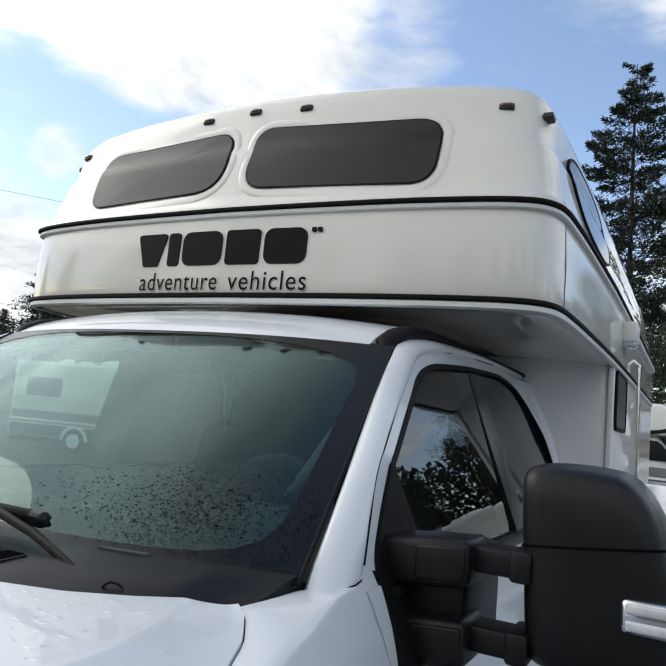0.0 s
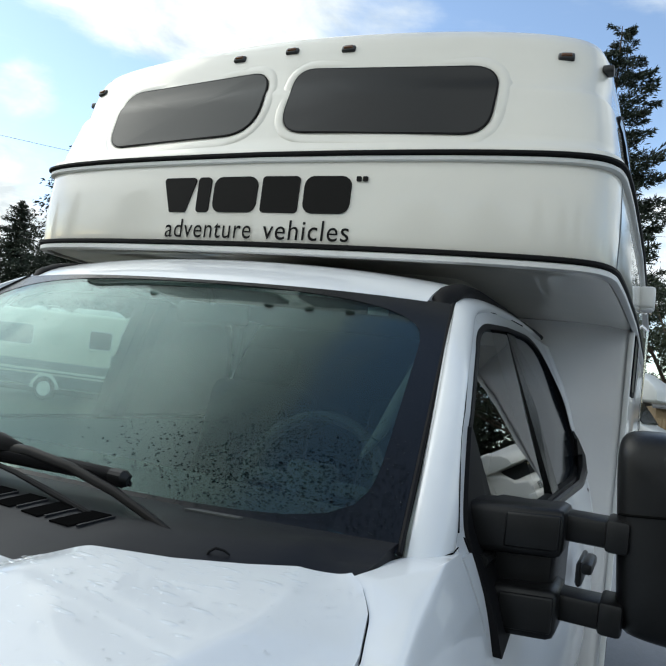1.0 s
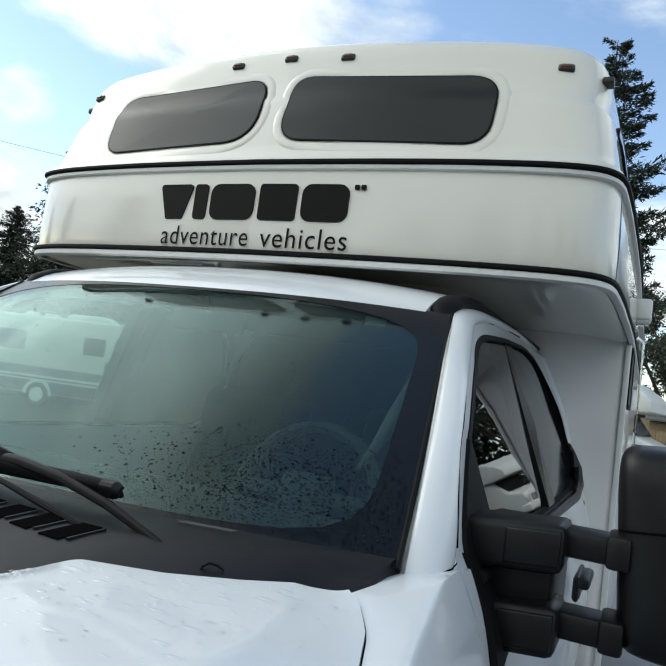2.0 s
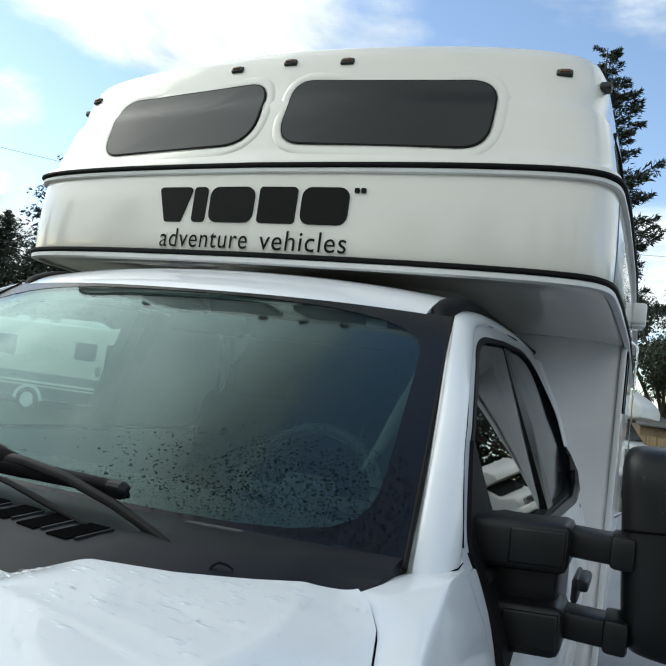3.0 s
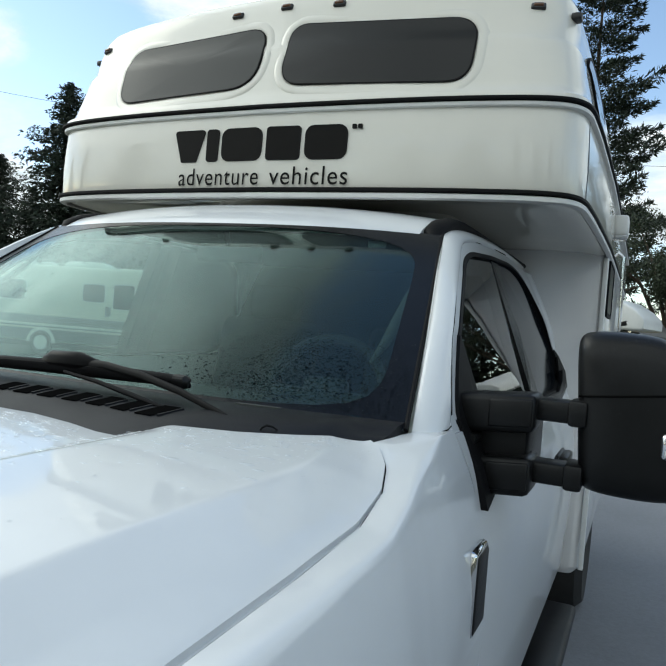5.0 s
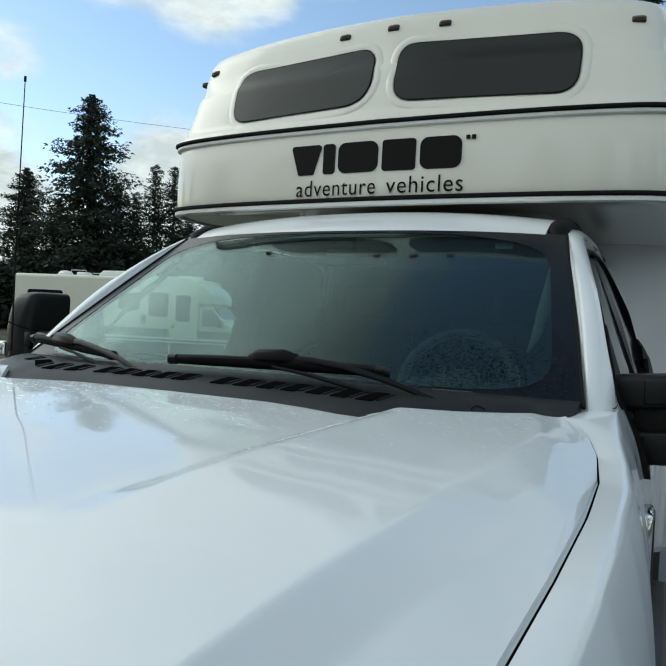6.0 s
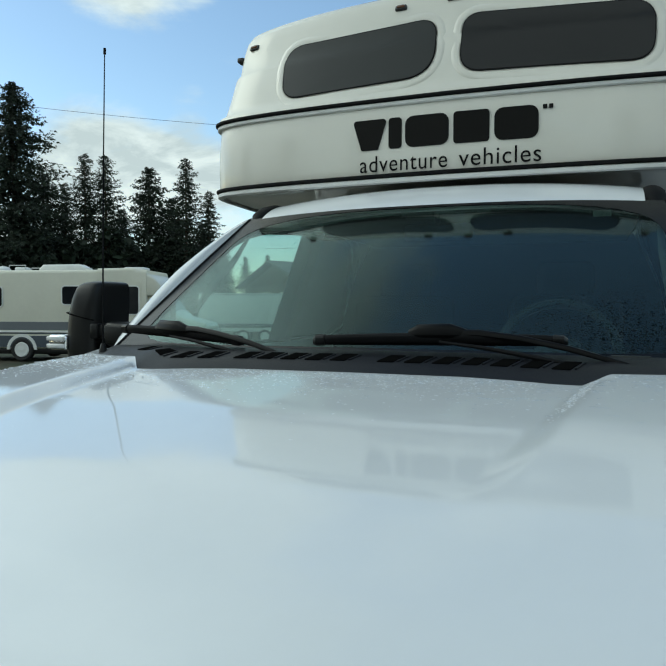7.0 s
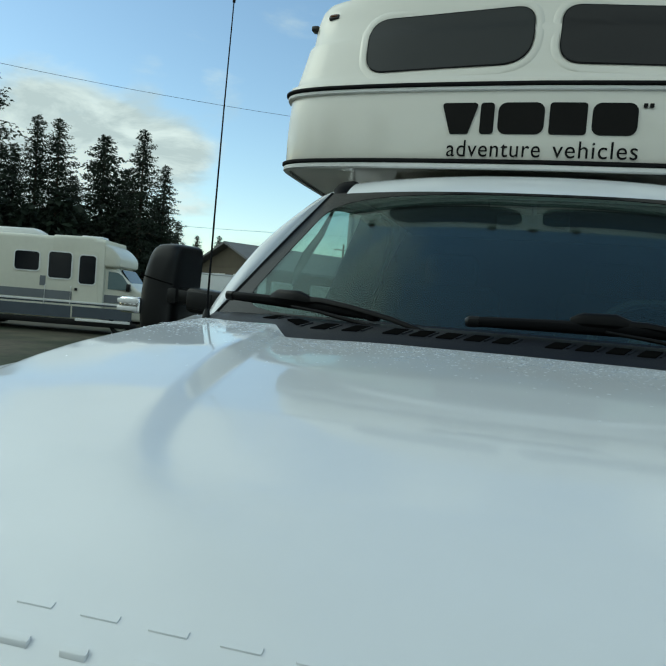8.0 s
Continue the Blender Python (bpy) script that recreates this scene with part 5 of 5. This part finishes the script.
rv_one = class_c("motorhome", "cream motorhome with grey stripes and dark windows, parked on grass", CREAM, 0.78, 0.40)
rv_one.matrix_basis = pose(-11.20, 16.72, 0, 0, 0, 17)
rv_one.scale = (0.95, 0.95, 0.97)
rv_two = class_c("motorhome", "white motorhome with a dark swoosh along its over-cab nose", RV_WHITE)
rv_two.matrix_basis = pose(1.74, 20.9, 0, 0, 0, -14)
rv_two.scale = (1.05, 1.05, 1.06)
rv_three = copy_thing(rv_two, pose(4.9, 25.5, 0, 0, 0, 205))
tagged(rv_three, "long white motorhome standing broadside before the trees", "motorhome")

# ---- white box trailer, house and fence ----
trailer = thing("box_trailer", (0, 0, 0), "pale grey box trailer parked in front of the house", "trailer")
part("trailer_body", block(-2.6, 2.6, -1.1, 1.1, 0.55, 2.35, 0.06, 3), RV_WHITE, trailer)
part("side_stripe", block(-2.55, 2.55, -1.112, -1.08, 0.75, 0.95, 0.006), STRIPE, trailer)
part("roof_edge", block(-2.62, 2.62, -1.12, 1.12, 2.28, 2.36, 0.02), METAL, trailer)
for x in (-0.5, 0.5):
    wheel_at(x, -1.08, 0.33, trailer)
    wheel_at(x, 1.08, 0.33, trailer, 1)
part("drawbar", tube([(2.6, 0, 0.5), (3.7, 0, 0.5)], 0.05, 8), METAL, trailer)
trailer.matrix_basis = pose(-14.9, 27.8, 0, 0, 0, 24)

house = thing("house", (0, 0, 0), "low brown house with a grey shingled gable roof", "house")
part("wall", block(-5.0, 5.0, -3.6, 3.6, 0, 3.45, 0.02), SIDING, house)
part("gable", loft([[(-5.0, -3.6, 3.40), (-5.0, 0.0, 4.95), (-5.0, 3.6, 3.40)], [(5.0, -3.6, 3.40), (5.0, 0.0, 4.95), (5.0, 3.6, 3.40)]], ring=True, caps=True, smooth=0), SIDING, house)
roof_me = joined(*[thick([[(-5.5, 0.0, 5.05), (5.5, 0.0, 5.05)], [(-5.5, s * 4.2, 3.24), (5.5, s * 4.2, 3.24)]], (0, 0, 0.16), 20) for s in (-1, 1)])
part("roof", roof_me, SHINGLE, house)
for x in (-3.2, 0.2, 3.4):
    win = part("house_window", block(x - 0.8, x + 0.8, -3.66, -3.58, 1.5, 2.5, 0.01), BLIND, house)
    part("window_frame", joined(block(x - 0.9, x - 0.8, -3.70, -3.58, 1.4, 2.6, 0.01), block(x + 0.8, x + 0.9, -3.70, -3.58, 1.4, 2.6, 0.01), block(x - 0.9, x + 0.9, -3.70, -3.58, 2.5, 2.6, 0.01), block(x - 0.9, x + 0.9, -3.70, -3.58, 1.4, 1.5, 0.01)), RV_WHITE, win)
for y in (-1.4, 1.0):
    win = part("house_window", block(-5.06, -4.98, y - 0.7, y + 0.7, 2.2, 2.95, 0.01), BLIND, house)
    part("window_frame", block(-5.08, -4.99, y - 0.03, y + 0.03, 2.2, 2.95, 0.005), RV_WHITE, win)
house.matrix_basis = pose(-17.5, 45.1, 0, 0, 0, 60)
house.scale = (1, 1, 0.95)

fence = thing("wooden_fence", (0, 0, 0), "weathered board fence at the back of the yard", "fence")
board = block(-0.068, 0.068, -0.012, 0.012, 0.05, 1.75, 0.006, 1)
for k in range(39):
    b = part("board", board, WOOD, fence)
    b.location = (-5.0 + 0.145 * k, 0, 0.02 * math.sin(k * 1.7))
    b.rotation_euler = (0, radians(0.8 * math.sin(k * 2.3)), 0)
for z in (0.4, 1.4):
    part("fence_rail", block(-5.1, 0.6, 0.014, 0.06, z - 0.045, z + 0.045, 0.006, 1), WOOD, fence)
for k in range(3):
    part("fence_post", block(-5.0 + 2 * k - 0.05, -5.0 + 2 * k + 0.05, 0.06, 0.16, 0, 1.85, 0.01, 1), WOOD, fence)
fence.matrix_basis = pose(3.4, 31.0, 0, 0, 0, -6)

shed = thing("garden_shed", (0, 0, 0), "small dark wooden shed behind the fence", "shed")
part("shed_wall", block(-1.6, 1.6, -1.2, 1.2, 0, 2.3, 0.02), WOOD, shed)
part("shed_roof", joined(*[thick([[(-1.8, 0.0, 3.0), (1.8, 0.0, 3.0)], [(-1.8, s * 1.5, 2.2), (1.8, s * 1.5, 2.2)]], (0, 0, 0.08), 20) for s in (-1, 1)]), SHINGLE, shed)
part("shed_door", block(-0.45, 0.45, -1.24, -1.18, 0.05, 2.0, 0.01), SIDING, shed)
shed.matrix_basis = pose(2.6, 34.5, 0, 0, 0, 10)

# ---- trees ----


def needle_tree(seed, height, spread, boughs, sprays, bare=0.05, droop=0.35, taper=0.65):
    """Crown of a conifer: many drooping boughs, each hung with ragged sprays of needles."""
    rng = np.random.default_rng(seed)
    verts, faces = [], []
    for b in range(boughs):
        f = (b + rng.uniform(0, 1)) / boughs
        f = f ** 0.85
        z = height * (bare + (1 - bare) * f)
        length = spread * (1 - f) ** taper * (0.55 + 0.45 * min(1, f * 5)) + 0.2
        a = b * 2.399963 + rng.uniform(-0.5, 0.5)
        ln = length * (0.35 + 0.95 * rng.random() ** 0.8)
        rise = rng.uniform(-0.05, 0.35) + 0.35 * max(0, f - 0.7)
        ca, sa = math.cos(a), math.sin(a)
        count = max(5, int(2.6 * sprays * (0.35 + 0.65 * ln / spread)))
        for c in range(count):
            q = ((c + rng.uniform(0, 1)) / count) ** 0.8
            r = ln * q
            zz = z + ln * (rise * q - droop * q * q + 0.18 * q ** 4) + rng.normal(0, 0.03 * ln + 0.05)
            side = rng.normal(0, 0.16 * ln * (0.25 + q * (1.15 - q)))
            p = np.array((r * ca - side * sa, r * sa + side * ca, zz))
            size = rng.uniform(0.15, 0.40) * (0.45 + 0.12 * spread) * (1.15 - 0.5 * q) * (0.45 + 0.55 * min(1, ln / (0.5 * spread)))
            for _ in range(2):
                d = rng.normal(0, 0.8, 3) * (1, 1, 0.5) + np.array((ca, sa, -0.45))
                d /= np.linalg.norm(d) + 1e-6
                e = np.cross(d, rng.normal(0, 1, 3))
                e /= np.linalg.norm(e) + 1e-6
                k = len(verts)
                verts += [p - e * size * 0.20, p + d * size * 0.45 - e * size * 0.30, p + d * size * 0.62 - e * size * 0.05, p + d * size * 1.25, p + d * size * 0.5 + e * size * 0.30, p + d * size * 0.2 + e * size * 0.12]
                faces.append((k, k + 1, k + 2, k + 5))
                faces.append((k + 5, k + 2, k + 3, k + 4))
    me = bpy.data.meshes.new("crown")
    me.from_pydata([tuple(v) for v in verts], [], faces)
    return me


def open_crown(seed, height, spread, whorls):
    """Crown of an old fir: whorls of long upturned boughs with gaps between, each a ragged plume of needles."""
    rng = np.random.default_rng(seed)
    verts, faces = [], []
    for w in range(whorls):
        f = 0.12 + 0.88 * ((w + 0.35 * rng.random()) / whorls)
        reach = spread * (1 - f) ** 0.66 + 0.35
        for b in range(rng.integers(4, 7)):
            a = rng.uniform(0, 2 * math.pi)
            ln = reach * rng.uniform(0.5, 1.12)
            rise, sag = rng.uniform(-0.10, 0.22) + 0.5 * max(0.0, f - 0.75), rng.uniform(0.15, 0.42)
            ca, sa = math.cos(a), math.sin(a)
            z = height * f + rng.normal(0, 0.2)
            count = int(110 + 460 * ln / spread)
            for _ in range(count):
                q = rng.random() ** 0.62
                wide = ln * 0.105 * math.sin(math.pi * min(1, 0.12 + q * 0.86)) + 0.08
                side = rng.normal(0, wide)
                p = np.array((ln * q * ca - side * sa, ln * q * sa + side * ca, z + ln * (rise * q - sag * q * q + 0.26 * q ** 3.5) - abs(rng.normal(0, 0.38 * wide + 0.05))))
                size = rng.uniform(0.2, 0.52) * (0.5 + 0.5 * min(1, ln / 3))
                d = rng.normal(0, 0.6, 3) + np.array((ca * 0.9, sa * 0.9, 0.25))
                d /= np.linalg.norm(d)
                e = np.cross(d, rng.normal(0, 1, 3))
                e /= np.linalg.norm(e) + 1e-6
                k = len(verts)
                verts += [p - e * size * 0.06, p + d * size * 0.5 - e * size * 0.13, p + d * size * 1.1, p + d * size * 0.5 + e * size * 0.13]
                faces.append((k, k + 1, k + 2, k + 3))
    me = bpy.data.meshes.new("crown")
    me.from_pydata([tuple(v) for v in verts], [], faces)
    return me


def trunk_mesh(height, r, seed, limbs):
    rng = np.random.default_rng(seed)
    pts = [(0.12 * math.sin(k * 0.9 + seed) * k / 10 * r, 0.1 * math.cos(k * 1.3 + seed) * k / 10 * r, height * k / 10) for k in range(11)]
    pieces = [tube(pts, [r * (1 - 0.93 * k / 10) for k in range(11)], 9)]
    for k in range(limbs):
        f = 0.08 + 0.85 * k / limbs
        a = k * 2.4
        ln = height * 0.16 * (1 - f) + 0.3
        z = height * f
        pieces.append(tube([(0, 0, z), (math.cos(a) * ln * 0.5, math.sin(a) * ln * 0.5, z + ln * 0.06), (math.cos(a) * ln, math.sin(a) * ln, z - ln * 0.12)], [r * 0.20 * (1 - f) + 0.015, r * 0.12 * (1 - f) + 0.01, 0.006], 5))
    return joined(*pieces)


def conifer(label, seed, height, spread, boughs, sprays, at, turn=0, group="conifers round the yard", bare=0.05, droop=0.35, taper=0.65):
    tree = thing("conifer_tree", (0, 0, 0), label, "tree", group)
    part("trunk", trunk_mesh(height, height * 0.012 + 0.06, seed, 26), BARK, tree)
    part("crown", needle_tree(seed, height, spread, boughs, sprays, bare, droop, taper), NEEDLES, tree)
    tree.matrix_basis = pose(*at, 0, 0, turn)
    return tree


def far(az, dist, eye=(0.7, -2.6)):
    a = radians(az)
    return (eye[0] + dist * math.sin(a), eye[1] + dist * math.cos(a), 0)


tall_fir = thing("conifer_tree", (0, 0, 0), "tall dark fir with open upturned boughs behind the truck", "tree", "conifers round the yard")
part("trunk", trunk_mesh(31.5, 0.42, 3, 40), BARK, tall_fir)
part("crown", open_crown(6, 31.5, 9.0, 38), NEEDLES, tall_fir)
tall_fir.matrix_basis = pose(-3.5, 53.6, 0, 0, 0, 40)
big = conifer("big dense cedar with drooping boughs behind the motorhome", 11, 19.0, 6.2, 420, 20, far(-45.1, 60), 10, bare=0.0)
slim = conifer("slim dark fir in the row behind the motorhome", 21, 14.0, 2.7, 300, 12, far(-40.1, 60), 0, bare=0.0)
round_fir = conifer("bushy dark fir in the row behind the motorhome", 31, 13.2, 4.2, 340, 14, far(-35.3, 60), 0, bare=0.0, droop=0.25)
for source, az, dist, scale, turn in ((slim, -38.6, 60, 1.0, 120), (slim, -32.5, 58, 0.98, 70), (slim, -30.7, 60, 0.82, 200), (round_fir, -43.0, 64, 0.98, 50), (round_fir, -37.4, 66, 0.8, 150), (round_fir, -33.6, 64, 0.86, 220),
                                      (round_fir, -31.2, 66, 0.72, 310), (big, -49.5, 66, 0.72, 80), (round_fir, -47.2, 66, 0.85, 20), (slim, -41.5, 66, 0.9, 10), (slim, -29.3, 90, 0.70, 30), (slim, -27.7, 95, 0.62, 90), (round_fir, -29.9, 84, 0.62, 90), (slim, -25.9, 110, 0.72, 140),
                                      (round_fir, -52.5, 72, 0.70, 0), (slim, -56.5, 70, 0.42, 0), (round_fir, -61, 70, 0.75, 40), (big, -70, 72, 0.7, 90), (round_fir, -78, 66, 0.9, 200)):
    t = copy_thing(source, pose(*far(az, dist), 0, 0, turn))
    t.scale = (scale * 1.05, scale * 1.05, scale)
# unseen woods behind and beside the camera's ground, added to shade the camper front
for k, (az, dist, scale) in enumerate(((12, 66, 0.62), (19, 56, 0.66), (26, 58, 0.68), (33, 50, 0.72), (41, 56, 0.70), (50, 48, 0.75), (60, 55, 1.0), (72, 50, 0.9), (86, 55, 1.05), (100, 54, 1.1), (114, 52, 1.25), (128, 54, 1.3), (142, 52, 1.4), (155, 56, 1.4), (168, 52, 1.4), (180, 54, 1.4), (192, 52, 1.3), (205, 56, 1.4), (218, 52, 1.3), (232, 54, 1.25), (246, 56, 1.1), (260, 58, 1.0))):
    t = copy_thing((big, round_fir, slim)[k % 3], pose(*far(az, dist), 0, 0, 37 * k))
    s = scale * (0.8 if k % 3 == 0 else 1.15)
    t.scale = (s * 1.2, s * 1.2, s)


rng = np.random.default_rng(77)
verts, faces = [], []
for _ in range(30000):
    az = rng.uniform(-66, -29.6)
    dist = rng.uniform(58, 72)
    top = float(np.interp(az, [-66, -50, -46, -36, -31, -29.6], [4.0, 4.6, 6.6, 7.4, 6.4, 4.0])) + 1.3 * noise.noise(Vector((az * 0.35, 0.3, 0))) + 0.9 * noise.noise(Vector((az * 1.7, 2.3, 0)))
    p = np.array(far(az, dist)) + np.array((0, 0, top * rng.random() ** 0.7))
    d = rng.normal(0, 1, 3) * (1, 1, 0.7)
    d /= np.linalg.norm(d)
    e = np.cross(d, rng.normal(0, 1, 3))
    e /= np.linalg.norm(e)
    size = rng.uniform(0.25, 0.7)
    k = len(verts)
    verts += [p - e * size * 0.4, p + d * size * 0.9, p + e * size * 0.4, p - d * size * 0.7]
    faces.append((k, k + 1, k + 2, k + 3))
for _ in range(16000):
    az = rng.uniform(3, 50)
    p = np.array(far(az, rng.uniform(62, 72))) + np.array((0, 0, (12.5 + 3.2 * noise.noise(Vector((az * 0.22, 5.3, 0))) + 1.4 * noise.noise(Vector((az * 0.9, 1.3, 0)))) * rng.random() ** 0.75))
    d = rng.normal(0, 1, 3)
    d /= np.linalg.norm(d)
    e = np.cross(d, rng.normal(0, 1, 3))
    e /= np.linalg.norm(e)
    size = rng.uniform(0.3, 0.7)
    k = len(verts)
    verts += [p - e * size * 0.4, p + d * size * 0.9, p + e * size * 0.4, p - d * size * 0.7]
    faces.append((k, k + 1, k + 2, k + 3))
me = bpy.data.meshes.new("undergrowth")
me.from_pydata([tuple(v) for v in verts], [], faces)
tagged(part("undergrowth", me, NEEDLES), "dark undergrowth below the conifers", "undergrowth", kind="stuff")


def broadleaf(label, seed, height, spread, leaves, at):
    rng = np.random.default_rng(seed)
    tree = thing("broadleaf_tree", (0, 0, 0), label, "tree")
    pieces = [tube([(0, 0, 0), (0.1, 0.05, height * 0.18), (0.05, -0.1, height * 0.34)], [0.22, 0.18, 0.15], 9)]
    centres = []
    for k in range(9):
        a = k * 2.4 + 0.4
        ln = spread * rng.uniform(0.55, 0.95)
        z1 = height * rng.uniform(0.55, 0.92)
        mid = Vector((math.cos(a) * ln * 0.45, math.sin(a) * ln * 0.45, height * 0.34 + (z1 - height * 0.34) * 0.55))
        end = Vector((math.cos(a) * ln, math.sin(a) * ln, z1))
        pieces.append(tube([(0.05, -0.1, height * rng.uniform(0.2, 0.34)), mid, end], [0.10, 0.07, 0.02], 6))
        centres += [(end, spread * 0.36), (mid.lerp(end, 0.6) + Vector((0, 0, 0.5)), spread * 0.34)]
        for _ in range(2):
            tip = mid + Vector(rng.normal(0, spread * 0.22, 3))
            pieces.append(tube([mid, mid.lerp(tip, 0.5) + Vector((0, 0, 0.15)), tip], [0.045, 0.03, 0.01], 5))
            centres.append((tip, spread * 0.22))
    part("trunk", joined(*pieces), BARK, tree)
    verts, faces = [], []
    for _ in range(leaves):
        c, r = centres[rng.integers(len(centres))]
        d = rng.normal(0, 1, 3)
        d /= np.linalg.norm(d)
        p = np.array(c) + d * r * rng.random() ** 0.45 * (1, 1, 0.8)
        e, g = rng.normal(0, 1, 3), rng.normal(0, 1, 3)
        e /= np.linalg.norm(e)
        g = np.cross(e, g)
        g /= np.linalg.norm(g)
        s = rng.uniform(0.035, 0.085)
        k = len(verts)
        verts += [p - e * s, p + g * s * 0.6, p + e * s, p - g * s * 0.6]
        faces.append((k, k + 1, k + 2, k + 3))
    me = bpy.data.meshes.new("crown")
    me.from_pydata([tuple(v) for v in verts], [], faces)
    part("crown", me, LEAVES, tree)
    tree.matrix_basis = pose(*at)
    return tree


broadleaf("dark broadleaf tree with open limbs behind the fence", 5, 8.8, 3.6, 34000, far(1.6, 36, (1.13, -2.0)))
broadleaf("dark broadleaf tree beside the house", 8, 6.0, 1.6, 6000, far(-22.4, 58))
broadleaf("broad dark tree behind the white motorhome", 9, 16.0, 6.2, 42000, far(8.0, 52, (1.13, -2.0)))

# ---- poles and wires ----


def pole(at, height):
    p = thing("utility_pole", (0, 0, 0), "thin wooden utility pole", "utility pole", "poles along the road")
    part("post", tube([(0, 0, 0), (0, 0, height)], [0.15, 0.10], 8), WOOD, p)
    part("cross_arm", block(-1.1, 1.1, -0.06, 0.06, height - 0.7, height - 0.58, 0.01), WOOD, p)
    p.matrix_basis = pose(*at, 0, 0, 20)
    return p


pole(far(-51.8, 75), 8.5)
pole(far(-16, 80), 8.0)
pole(far(24, 70), 16)


def wire(az0, el0, d0, az1, el1, d1, sag):
    a, b = Vector(far(az0, d0)), Vector(far(az1, d1))
    a.z, b.z = 1.6 + d0 * math.tan(radians(el0)), 1.6 + d1 * math.tan(radians(el1))
    pts = [a.lerp(b, k / 24) - Vector((0, 0, sag * 4 * (k / 24) * (1 - k / 24))) for k in range(25)]
    w = part("overhead_wire", tube(pts, 0.014, 5), WIRE)
    tagged(w, "thin black overhead wire across the sky", "wire", "overhead wires")


wire(-62, 14.6, 60, -6, 13.4, 60, 1.2)
wire(-34, 4.8, 70, -8, 5.6, 70, 0.3)
wire(-8, 13.8, 55, 26, 12.0, 55, 0.5)
wire(-8, 10.0, 55, 26, 9.0, 55, 0.5)
wire(-62, 6.5, 75, -40, 6.8, 75, 0.4)
